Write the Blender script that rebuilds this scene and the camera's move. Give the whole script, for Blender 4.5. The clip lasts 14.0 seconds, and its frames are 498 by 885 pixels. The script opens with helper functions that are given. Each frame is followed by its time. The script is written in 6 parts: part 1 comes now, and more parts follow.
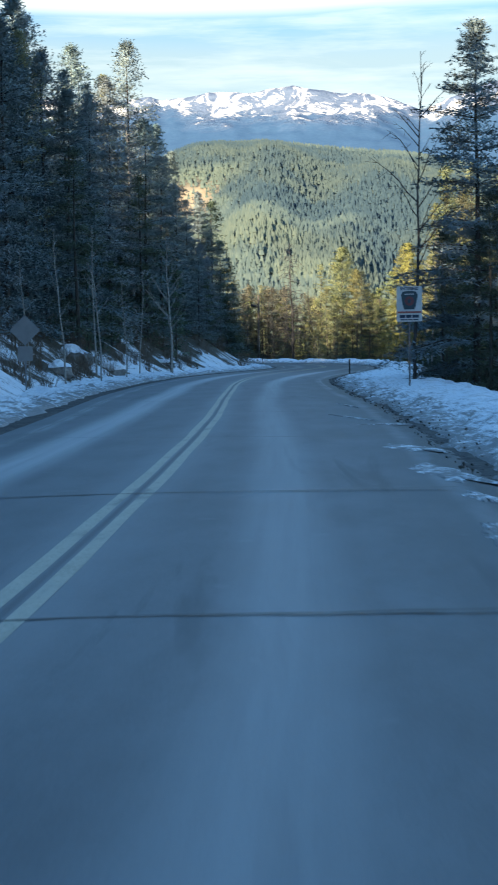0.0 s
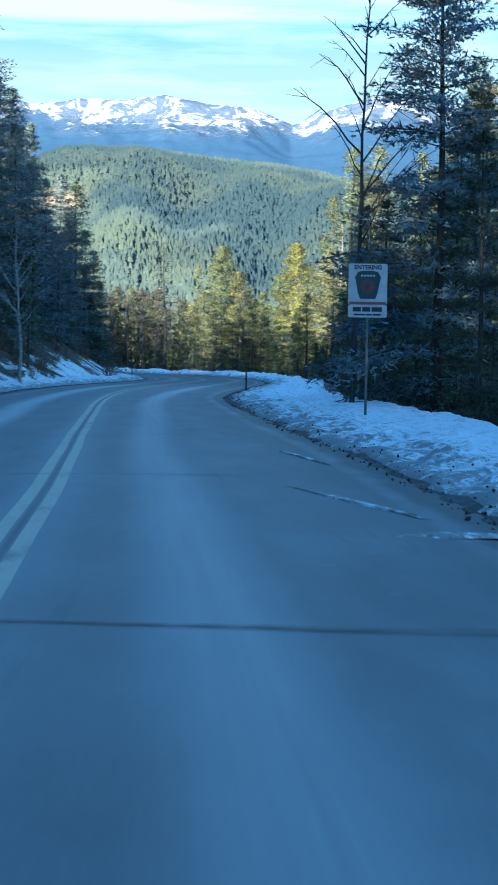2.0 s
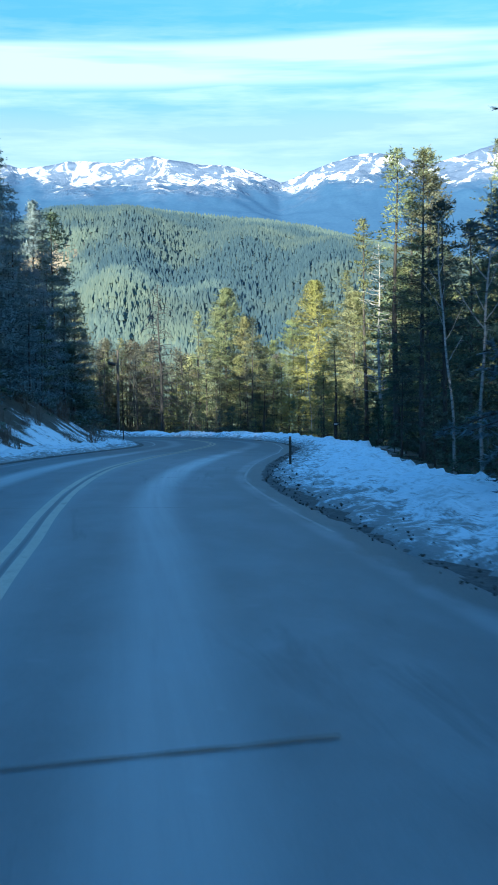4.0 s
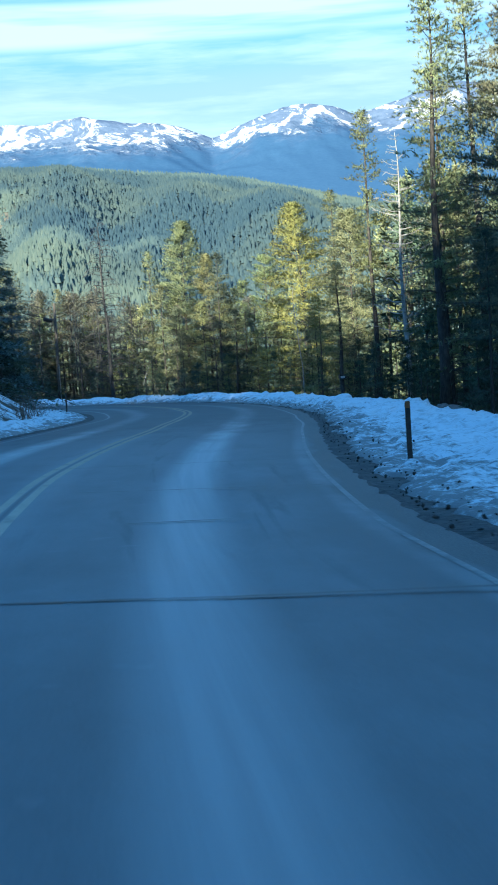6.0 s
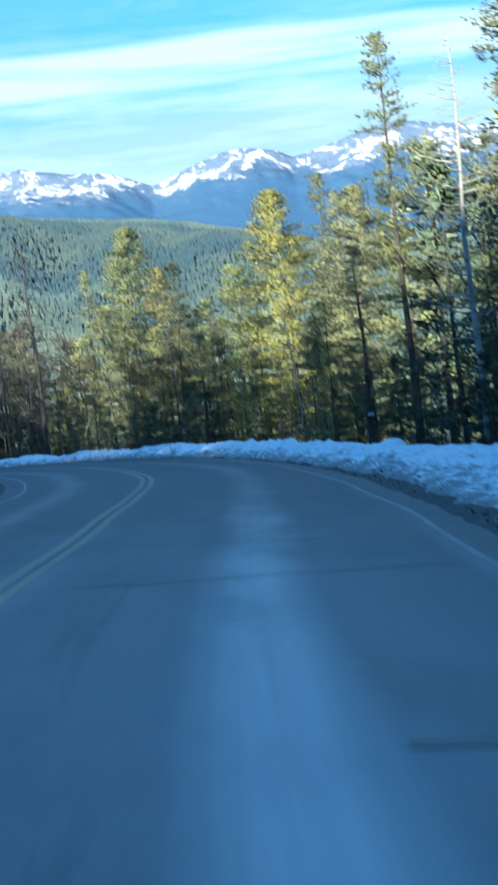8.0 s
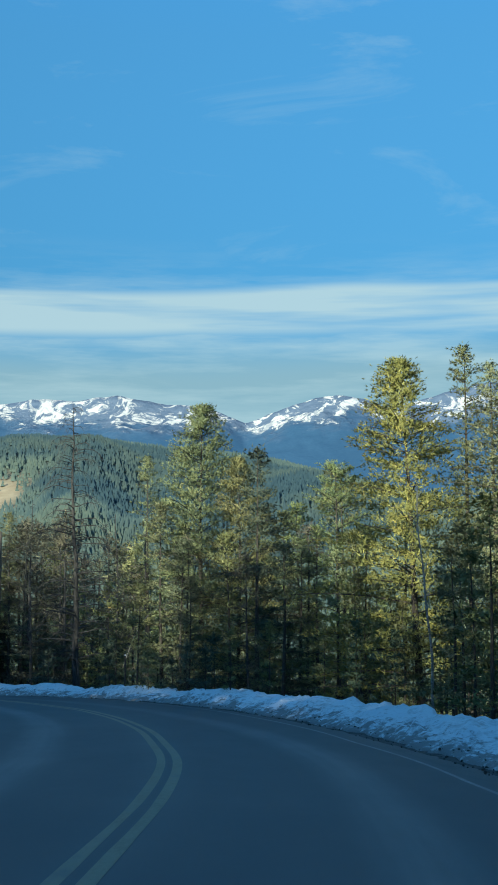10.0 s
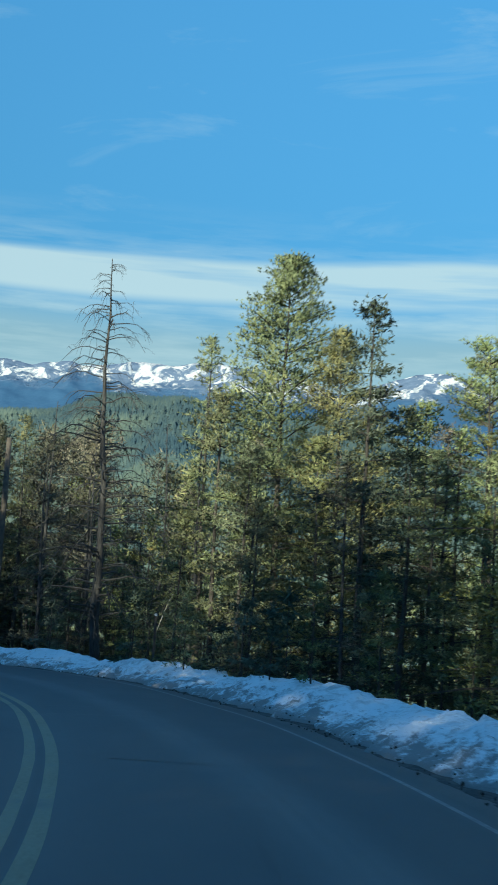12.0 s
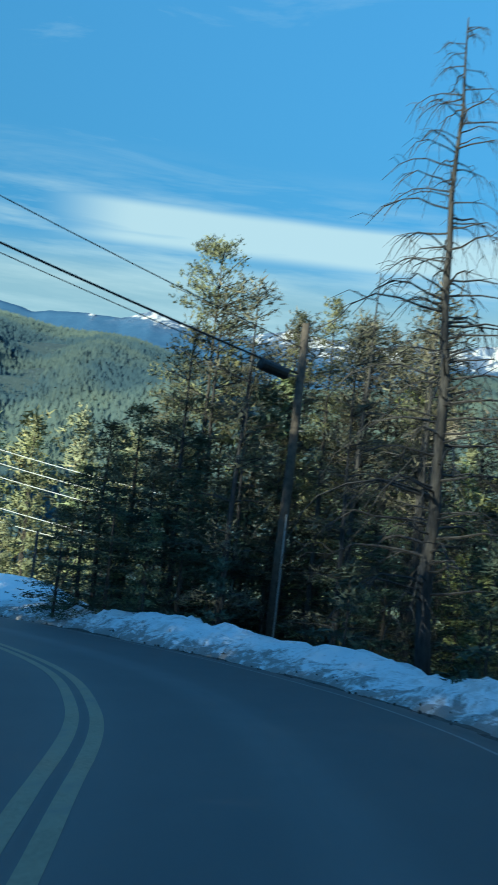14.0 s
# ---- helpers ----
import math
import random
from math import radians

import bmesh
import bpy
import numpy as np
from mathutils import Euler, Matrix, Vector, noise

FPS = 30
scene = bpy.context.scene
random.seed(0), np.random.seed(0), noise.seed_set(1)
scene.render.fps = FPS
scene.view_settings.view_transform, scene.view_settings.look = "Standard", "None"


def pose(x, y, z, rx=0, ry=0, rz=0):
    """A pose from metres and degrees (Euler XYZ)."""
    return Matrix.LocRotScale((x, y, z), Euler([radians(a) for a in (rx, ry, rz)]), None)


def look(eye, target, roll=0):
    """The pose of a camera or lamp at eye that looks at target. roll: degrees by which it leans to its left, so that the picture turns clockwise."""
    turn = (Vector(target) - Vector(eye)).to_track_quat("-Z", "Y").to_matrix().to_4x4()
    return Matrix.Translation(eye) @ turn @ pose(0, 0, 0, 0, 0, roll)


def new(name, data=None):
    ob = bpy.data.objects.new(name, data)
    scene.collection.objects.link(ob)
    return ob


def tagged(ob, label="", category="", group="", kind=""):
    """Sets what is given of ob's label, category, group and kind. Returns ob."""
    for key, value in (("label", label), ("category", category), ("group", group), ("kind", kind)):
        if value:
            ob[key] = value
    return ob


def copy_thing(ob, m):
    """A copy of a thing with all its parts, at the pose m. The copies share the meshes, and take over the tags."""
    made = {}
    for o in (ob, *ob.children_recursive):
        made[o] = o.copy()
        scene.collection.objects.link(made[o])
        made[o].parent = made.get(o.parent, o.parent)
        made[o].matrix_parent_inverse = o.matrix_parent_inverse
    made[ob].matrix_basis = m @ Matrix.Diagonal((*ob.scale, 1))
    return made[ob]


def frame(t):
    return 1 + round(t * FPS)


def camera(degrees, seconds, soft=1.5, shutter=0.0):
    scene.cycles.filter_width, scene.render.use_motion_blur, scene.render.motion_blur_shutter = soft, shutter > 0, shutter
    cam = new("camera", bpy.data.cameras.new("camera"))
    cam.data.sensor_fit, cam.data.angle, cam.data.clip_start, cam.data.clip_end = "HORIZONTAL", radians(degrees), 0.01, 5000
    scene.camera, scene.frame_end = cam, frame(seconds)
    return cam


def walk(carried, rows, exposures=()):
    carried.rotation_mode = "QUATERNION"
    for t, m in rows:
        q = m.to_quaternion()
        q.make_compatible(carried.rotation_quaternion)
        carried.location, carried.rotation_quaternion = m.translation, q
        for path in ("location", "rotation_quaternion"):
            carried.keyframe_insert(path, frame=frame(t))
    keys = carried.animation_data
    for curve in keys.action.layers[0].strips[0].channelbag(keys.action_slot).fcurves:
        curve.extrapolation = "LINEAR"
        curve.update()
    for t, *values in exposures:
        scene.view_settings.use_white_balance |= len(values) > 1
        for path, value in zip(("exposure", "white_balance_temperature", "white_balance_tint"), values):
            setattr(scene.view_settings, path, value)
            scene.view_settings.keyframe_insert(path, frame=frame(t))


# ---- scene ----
cam = camera(20.0, 14.0, soft=1.6, shutter=0.3)
PATH = [
    (0, (0.000, 0.000, 1.803), (-0.715, 9.953, 1.151), -0.77),
    (0.5, (-0.326, 4.598, 1.717), (-1.320, 14.532, 1.151), 0.01),
    (1, (-0.805, 9.216, 1.679), (-1.619, 19.167, 1.112), 0.96),
    (1.5, (-1.247, 14.377, 1.646), (-1.567, 24.356, 1.087), 1.50),
    (2, (-1.594, 20.371, 1.660), (-1.349, 30.352, 1.087), 0.84),
    (2.5, (-1.941, 26.467, 1.654), (-1.455, 36.442, 1.149), 0.72),
    (3, (-2.353, 31.739, 1.687), (-1.896, 41.724, 1.384), 0.59),
    (3.2, (-2.372, 34.407, 1.727), (-1.988, 44.397, 1.495), 0.12),
    (5.3, (-3.922, 60.491, 1.723), (-3.606, 70.485, 1.578), -1.26),
    (5.5, (-4.023, 63.265, 1.716), (-3.616, 73.254, 1.477), -1.78),
    (6, (-4.285, 69.573, 1.723), (-3.631, 79.540, 1.250), -3.60),
    (6.5, (-4.425, 76.340, 1.685), (-3.464, 86.269, 0.982), -5.12),
    (7, (-4.346, 82.716, 1.623), (-3.007, 92.582, 0.696), -7.56),
    (7.5, (-4.206, 89.266, 1.635), (-2.836, 99.147, 0.947), -7.27),
    (8, (-3.831, 96.219, 1.694), (-2.814, 106.166, 1.513), -6.06),
    (8.5, (-3.565, 101.838, 1.734), (-2.895, 111.766, 2.729), -4.08),
    (9, (-3.053, 107.776, 1.767), (-2.748, 117.649, 3.327), -2.69),
    (9.2, (-2.903, 109.923, 1.743), (-2.576, 119.796, 3.297), -2.09),
    (11.3, (-1.712, 135.727, 1.686), (-1.260, 145.604, 3.183), 2.23),
    (11.5, (-1.509, 138.417, 1.720), (-1.223, 148.309, 3.162), 2.45),
    (12, (-1.451, 144.212, 1.701), (-1.570, 154.123, 3.031), 3.59),
    (12.5, (-1.600, 150.055, 1.684), (-2.139, 159.965, 2.914), 4.58),
    (13, (-2.002, 155.676, 1.691), (-3.074, 165.552, 2.836), 5.30),
    (13.5, (-2.795, 161.812, 1.689), (-4.549, 171.597, 2.778), 5.97),
    (14, (-3.577, 167.149, 1.695), (-6.131, 176.765, 2.705), 6.65),
]
walk(cam, [(t, look(e, g, r)) for t, e, g, r in PATH],
     exposures=[(0.0, 1.72, 6950, 11), (1.0, 1.8, 6150, 5), (3.0, 1.76, 5500, 1), (5.3, 1.54, 5450, 0), (6.5, 1.8, 5550, 2), (7.5, 1.98, 5700, 5), (8.1, 1.58, 5480, 0),
                (8.6, 0.98, 5750, -3), (9.2, 0.76, 5600, -6), (11.3, 0.83, 5700, -6), (13.0, 0.96, 5550, -8), (14.0, 0.99, 5450, -9)])

# ---- sky, sun ----
SUN_AZ = (-0.47, -0.883)
SUN_EL = radians(20.2)
sun_vec = Vector((SUN_AZ[0] * math.cos(SUN_EL), SUN_AZ[1] * math.cos(SUN_EL), math.sin(SUN_EL)))
world = bpy.data.worlds.new("winter_sky")
scene.world = world
world.use_nodes = True


class Nodes:
    """Short-hand for building a node tree."""

    def __init__(self, tree):
        self.tree = tree
        tree.nodes.clear()

    def add(self, kind, **values):
        node = self.tree.nodes.new(kind)
        for key, value in values.items():
            if key == "op":
                node.operation = value
            elif key == "blend":
                node.blend_type = value
            elif key == "data":
                node.data_type = value
        return node

    def link(self, a, b):
        self.tree.links.new(a, b)

    def math(self, op, a, b=0.0, c=None, clamp=False):
        node = self.add("ShaderNodeMath", op=op)
        node.use_clamp = clamp
        for k, v in enumerate((a, b) if c is None else (a, b, c)):
            if isinstance(v, (int, float)):
                node.inputs[k].default_value = v
            else:
                self.link(v, node.inputs[k])
        return node.outputs[0]

    def noise(self, vector, scale, detail=4.0, rough=0.55, distortion=0.0):
        node = self.add("ShaderNodeTexNoise")
        node.inputs["Scale"].default_value = scale
        node.inputs["Detail"].default_value = detail
        node.inputs["Roughness"].default_value = rough
        node.inputs["Distortion"].default_value = distortion
        if vector is not None:
            self.link(vector, node.inputs["Vector"])
        return node.outputs["Fac"]

    def mapping(self, vector, scale=(1, 1, 1), loc=(0, 0, 0), rot=(0, 0, 0)):
        node = self.add("ShaderNodeMapping")
        node.inputs["Scale"].default_value = scale
        node.inputs["Location"].default_value = loc
        node.inputs["Rotation"].default_value = rot
        self.link(vector, node.inputs["Vector"])
        return node.outputs[0]

    def ramp(self, fac, stops):
        node = self.add("ShaderNodeValToRGB")
        els = node.color_ramp.elements
        while len(els) < len(stops):
            els.new(0.5)
        for e, (p, c) in zip(els, stops):
            e.position = p
            e.color = (c, c, c, 1) if isinstance(c, (int, float)) else (*c, 1)
        self.link(fac, node.inputs[0])
        return node.outputs[0]

    def mix(self, fac, a, b, blend="MIX"):
        node = self.add("ShaderNodeMix", data="RGBA")
        node.blend_type = blend
        for sock, v in ((node.inputs[0], fac), (node.inputs[6], a), (node.inputs[7], b)):
            if isinstance(v, (int, float)):
                sock.default_value = v
            elif isinstance(v, tuple):
                sock.default_value = (*v, 1)
            else:
                self.link(v, sock)
        return node.outputs[2]

    def step(self, value, lo, hi):
        node = self.add("ShaderNodeMapRange")
        node.interpolation_type = "SMOOTHSTEP"
        node.inputs["From Min"].default_value = lo
        node.inputs["From Max"].default_value = hi
        self.link(value, node.inputs["Value"])
        return node.outputs[0]


def build_sky():
    n = Nodes(world.node_tree)
    sky = n.add("ShaderNodeTexSky")
    sky.sky_type = "NISHITA"
    sky.sun_disc = False
    sky.sun_elevation = SUN_EL
    sky.sun_rotation = math.atan2(SUN_AZ[0], SUN_AZ[1])
    sky.altitude = 2600
    sky.dust_density = 0.15
    coord = n.add("ShaderNodeTexCoord").outputs["Generated"]
    sep = n.add("ShaderNodeSeparateXYZ")
    n.link(coord, sep.inputs[0])
    z = sep.outputs[2]
    # thin stratus in long level sheets, and faint cirrus wisps higher up
    stretched = n.mapping(coord, scale=(3.0, 3.0, 26.0))
    warp = n.noise(n.mapping(coord, scale=(2.0, 2.0, 6.0)), 1.5, 2.0)
    lift = n.math("MULTIPLY_ADD", n.math("SUBTRACT", warp, 0.5), 0.03, z)
    band = n.math("MULTIPLY", n.step(lift, 0.222, 0.232), n.math("SUBTRACT", 1.0, n.step(lift, 0.252, 0.261)))
    patch = n.ramp(n.noise(n.mapping(coord, scale=(2.0, 2.0, 30.0)), 1.6, 4.0), [(0.30, 0.35), (0.46, 1.0)])
    band = n.math("MULTIPLY", band, n.math("MULTIPLY", patch, n.step(sep.outputs[0], -0.41, -0.34)))
    low = n.math("MULTIPLY", n.math("SUBTRACT", 1.0, n.step(lift, 0.195, 0.238)), 0.85)
    streak = n.ramp(n.noise(stretched, 2.6, 5.0, 0.6), [(0.42, 0.0), (0.68, 1.0)])
    streak = n.math("MULTIPLY", streak, n.math("SUBTRACT", 1.0, n.step(z, 0.235, 0.30)))
    wisp = n.ramp(n.noise(n.mapping(coord, scale=(2.0, 2.0, 9.0), rot=(0.0, 0.25, 0.0)), 2.2, 6.0, 0.65, 0.6), [(0.58, 0.0), (0.85, 0.34)])
    cloud = n.math("MAXIMUM", n.math("MAXIMUM", n.math("MULTIPLY", band, 0.85), n.math("MULTIPLY", streak, 0.5)), wisp, clamp=True)
    clear = n.mix(1.0, sky.outputs[0], (0.58, 1.0, 1.08), "MULTIPLY")
    # dims the low sky in view, brightens the unseen overhead sky as fill
    clear = n.mix(1.0, clear, n.ramp(z, [(0.10, 0.39), (0.24, 0.435), (0.42, 0.70), (0.62, (0.95, 1.05, 1.16)), (1.0, (1.20, 1.42, 1.62))]), "MULTIPLY")
    # sky behind the camera is kept brighter, as added fill for the trees
    toward = n.math("SUBTRACT", 1.0, n.step(sep.outputs[1], -0.7, 0.15))
    clear = n.mix(n.math("MULTIPLY", toward, 0.8), clear, n.mix(1.0, sky.outputs[0], (0.72, 1.0, 1.04), "MULTIPLY"))
    white = n.mix(0.1, (2.70, 2.97, 2.88), clear)
    haze = n.mix(low, clear, (1.48, 1.95, 2.08))
    col = n.mix(cloud, haze, white)
    bg = n.add("ShaderNodeBackground")
    bg.inputs["Strength"].default_value = 0.14
    n.link(col, bg.inputs["Color"])
    out = n.add("ShaderNodeOutputWorld")
    n.link(bg.outputs[0], out.inputs[0])


build_sky()
sun = new("sun", bpy.data.lights.new("sun", "SUN"))
sun.data.energy = 5.0
sun.data.angle = radians(0.55)
sun.data.color = (1.0, 0.84, 0.60)
sun.rotation_euler = sun_vec.to_track_quat("Z", "Y").to_euler()

# ---- materials ----


def material(name, build):
    m = bpy.data.materials.new(name)
    m.use_nodes = True
    n = Nodes(m.node_tree)
    shader = n.add("ShaderNodeBsdfPrincipled")
    out = n.add("ShaderNodeOutputMaterial")
    n.link(shader.outputs[0], out.inputs[0])
    shader.inputs["Specular IOR Level"].default_value = 0.3
    build(n, shader)
    return m


def bumped(n, shader, height, strength, distance):
    b = n.add("ShaderNodeBump")
    b.inputs["Strength"].default_value = strength
    b.inputs["Distance"].default_value = distance
    n.link(height, b.inputs["Height"])
    n.link(b.outputs[0], shader.inputs["Normal"])


def plain(name, a, b, rough=0.6, scale=8.0, metal=0.0, bump=0.2, dist=0.01):
    """Two tones mixed by fine and coarse grain."""

    def build(n, s):
        pos = n.add("ShaderNodeTexCoord").outputs["Object"]
        fine, coarse = n.noise(pos, scale, 5.0), n.noise(pos, scale * 0.13, 3.0)
        f = n.math("MULTIPLY_ADD", fine, 0.6, n.math("MULTIPLY", coarse, 0.4))
        n.link(n.ramp(f, [(0.36, a), (0.64, b)]), s.inputs["Base Color"])
        s.inputs["Roughness"].default_value = rough
        s.inputs["Metallic"].default_value = metal
        bumped(n, s, fine, bump, dist)

    return material(name, build)


def build_asphalt(n, s):
    uv = n.add("ShaderNodeTexCoord").outputs["UV"]
    pos = n.add("ShaderNodeNewGeometry").outputs["Position"]
    sep = n.add("ShaderNodeSeparateXYZ")
    n.link(uv, sep.inputs[0])
    wander = n.math("SUBTRACT", n.noise(n.mapping(uv, scale=(0.0, 0.04, 1)), 1.0, 2.0), 0.5)
    u = n.math("MULTIPLY_ADD", wander, 0.7, sep.outputs[0])
    grain = n.noise(pos, 42.0, 4.0, 0.7)
    blot = n.noise(n.mapping(pos, scale=(1.0, 0.35, 1.0)), 0.8, 5.0, 0.62)
    streaks = n.noise(n.mapping(uv, scale=(5.0, 0.10, 1)), 1.0, 4.0, 0.6)

    def strip(value, width):
        away = n.math("ABSOLUTE", value)
        return n.math("SUBTRACT", 1.0, n.step(away, width * 0.1, width))

    def field(name):
        node = n.add("ShaderNodeAttribute")
        node.attribute_name = name
        return n.math("MULTIPLY_ADD", wander, 0.4, node.outputs["Fac"])

    track, right_edge, left_edge = field("track"), field("right_edge"), field("left_edge")
    # track salt, paled further on one stretch to paint in the road's sheen
    sheen_gain = n.math("MULTIPLY_ADD", n.math("MULTIPLY", n.step(sep.outputs[1], 100.0, 145.0), n.math("SUBTRACT", 1.0, n.step(sep.outputs[1], 185.0, 222.0))), 0.40, 0.42)
    salt = n.math("MAXIMUM", n.math("MULTIPLY", strip(track, 0.72), sheen_gain), n.math("MULTIPLY", strip(n.math("ADD", u, 2.5), 0.8), 0.85))
    salt = n.math("MAXIMUM", salt, n.math("MULTIPLY", strip(u, 0.75), 0.25))
    salt = n.math("MULTIPLY", salt, n.ramp(streaks, [(0.3, 0.72), (0.62, 1.0)]))
    rim = n.math("MAXIMUM", strip(n.math("SUBTRACT", right_edge, 0.22), 0.26), strip(n.math("SUBTRACT", left_edge, 0.3), 0.30))
    salt = n.math("MAXIMUM", salt, n.math("MULTIPLY", rim, n.ramp(blot, [(0.38, 0.10), (0.62, 0.42)])))
    ooze = n.ramp(n.noise(n.mapping(uv, scale=(1.3, 0.09, 1), loc=(3.1, 0.7, 0)), 1.0, 4.0, 0.6, 0.8), [(0.60, 0.0), (0.70, 1.0)])
    dry = n.ramp(n.math("MULTIPLY_ADD", blot, 0.7, n.math("MULTIPLY", grain, 0.3)), [(0.3, (0.108, 0.112, 0.116)), (0.7, (0.215, 0.22, 0.225))])
    dry = n.mix(n.math("MULTIPLY", ooze, 0.40), dry, (0.055, 0.057, 0.06))
    spots = n.ramp(n.noise(pos, 2.3, 2.0, 0.4), [(0.70, 0.0), (0.74, 0.5)])
    dry = n.mix(spots, dry, (0.20, 0.205, 0.21))
    col = n.mix(n.math("MULTIPLY", salt, 0.82), dry, (0.50, 0.505, 0.51))
    # the surface, its salt included, darkens further along the road
    dark_stretch = n.math("MULTIPLY", n.step(n.math("MULTIPLY_ADD", n.math("SUBTRACT", blot, 0.5), 30.0, sep.outputs[1]), 146.0, 174.0), 0.84)
    col = n.mix(dark_stretch, col, (0.054, 0.057, 0.060))
    soiled = n.math("MULTIPLY", n.math("SUBTRACT", 1.0, n.step(n.math("MULTIPLY_ADD", n.math("SUBTRACT", blot, 0.5), 1.6, right_edge), 0.3, 1.9)), 0.42)
    col = n.mix(soiled, col, (0.085, 0.083, 0.080))
    strewn = n.math("SUBTRACT", 1.0, n.step(n.math("MULTIPLY_ADD", n.math("SUBTRACT", blot, 0.5), 1.3, right_edge), -0.12, 0.10))
    col = n.mix(n.math("MULTIPLY", strewn, 0.85), col, n.ramp(grain, [(0.35, (0.045, 0.042, 0.040)), (0.65, (0.15, 0.14, 0.13))]))
    # tar-dark joint between the two centre lines, broken here and there
    seam = n.math("MULTIPLY", strip(sep.outputs[0], 0.075), n.ramp(streaks, [(0.25, 0.30), (0.5, 0.62)]))
    col = n.mix(seam, col, (0.06, 0.062, 0.066))
    n.link(col, s.inputs["Base Color"])
    s.inputs["Specular IOR Level"].default_value = 0.35
    rough = n.math("MULTIPLY_ADD", salt, -0.10, n.math("MULTIPLY_ADD", blot, 0.22, 0.52))
    n.link(rough, s.inputs["Roughness"])
    bumped(n, s, grain, 0.35, 0.006)


def build_snow(n, s):
    pos = n.add("ShaderNodeNewGeometry").outputs["Position"]
    big, fine = n.noise(pos, 0.9, 5.0, 0.6), n.noise(pos, 14.0, 4.0, 0.65)
    dirt = n.ramp(n.math("MULTIPLY_ADD", n.noise(pos, 3.2, 5.0, 0.7), 0.55, n.math("MULTIPLY", big, 0.45)), [(0.50, 0.0), (0.64, 0.8)])
    edge = n.add("ShaderNodeAttribute")
    edge.attribute_name = "grit"
    crumbs = n.math("MULTIPLY_ADD", n.noise(pos, 1.4, 3.0, 0.6), 0.4, n.math("MULTIPLY", n.noise(n.mapping(pos, scale=(1.0, 0.6, 1.0)), 5.0, 6.0, 0.75), 0.6))
    gritty = n.math("MULTIPLY", n.step(n.math("MULTIPLY_ADD", edge.outputs["Fac"], 0.26, crumbs), 0.60, 0.73), 0.78)
    specks = n.ramp(n.noise(n.mapping(pos, scale=(1.0, 0.7, 1.0)), 6.5, 3.0, 0.55), [(0.61, 0.0), (0.67, 0.7)])
    mask = n.math("MAXIMUM", n.math("MAXIMUM", n.math("MULTIPLY", dirt, 0.6), n.math("MULTIPLY", specks, n.math("MULTIPLY_ADD", edge.outputs["Fac"], 0.8, 0.3))), gritty, clamp=True)
    white = n.ramp(big, [(0.3, (0.70, 0.73, 0.77)), (0.7, (0.84, 0.85, 0.87))])
    n.link(n.mix(mask, white, (0.10, 0.085, 0.07)), s.inputs["Base Color"])
    s.inputs["Roughness"].default_value = 0.75
    s.inputs["Subsurface Weight"].default_value = 0.0
    bumped(n, s, n.math("MULTIPLY_ADD", fine, 0.55, big), 0.85, 0.08)


def build_ground(n, s):
    pos = n.add("ShaderNodeNewGeometry").outputs["Position"]
    snow_at = n.add("ShaderNodeAttribute")
    snow_at.attribute_name = "snow"
    meadow_at = n.add("ShaderNodeAttribute")
    meadow_at.attribute_name = "meadow"
    a, b, c = n.noise(pos, 0.35, 5.0, 0.6), n.noise(pos, 6.0, 5.0, 0.65), n.noise(pos, 0.02, 4.0, 0.6)
    litter = n.ramp(b, [(0.3, (0.045, 0.035, 0.025)), (0.7, (0.11, 0.09, 0.06))])
    cover = n.math("ADD", n.math("SUBTRACT", n.math("MULTIPLY_ADD", a, 0.7, n.math("MULTIPLY", b, 0.3)), 0.5), n.math("SUBTRACT", snow_at.outputs["Fac"], 0.5))
    col = n.mix(n.step(cover, -0.03, 0.05), litter, (0.78, 0.8, 0.83))
    grass = n.ramp(n.noise(pos, 0.08, 5.0, 0.65), [(0.35, (0.27, 0.21, 0.13)), (0.65, (0.40, 0.33, 0.22))])
    col = n.mix(meadow_at.outputs["Fac"], col, grass)
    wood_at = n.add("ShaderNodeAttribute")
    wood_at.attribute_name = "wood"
    # far floor painted the hazy blue-green of the trees above it
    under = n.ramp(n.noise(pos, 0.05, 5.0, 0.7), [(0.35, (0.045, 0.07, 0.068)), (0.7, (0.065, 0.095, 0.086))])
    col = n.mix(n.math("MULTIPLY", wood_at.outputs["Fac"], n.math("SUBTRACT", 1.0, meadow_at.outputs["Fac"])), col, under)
    n.link(col, s.inputs["Base Color"])
    s.inputs["Roughness"].default_value = 0.9
    bumped(n, s, n.math("MULTIPLY_ADD", c, 2.0, b), 0.6, 0.15)


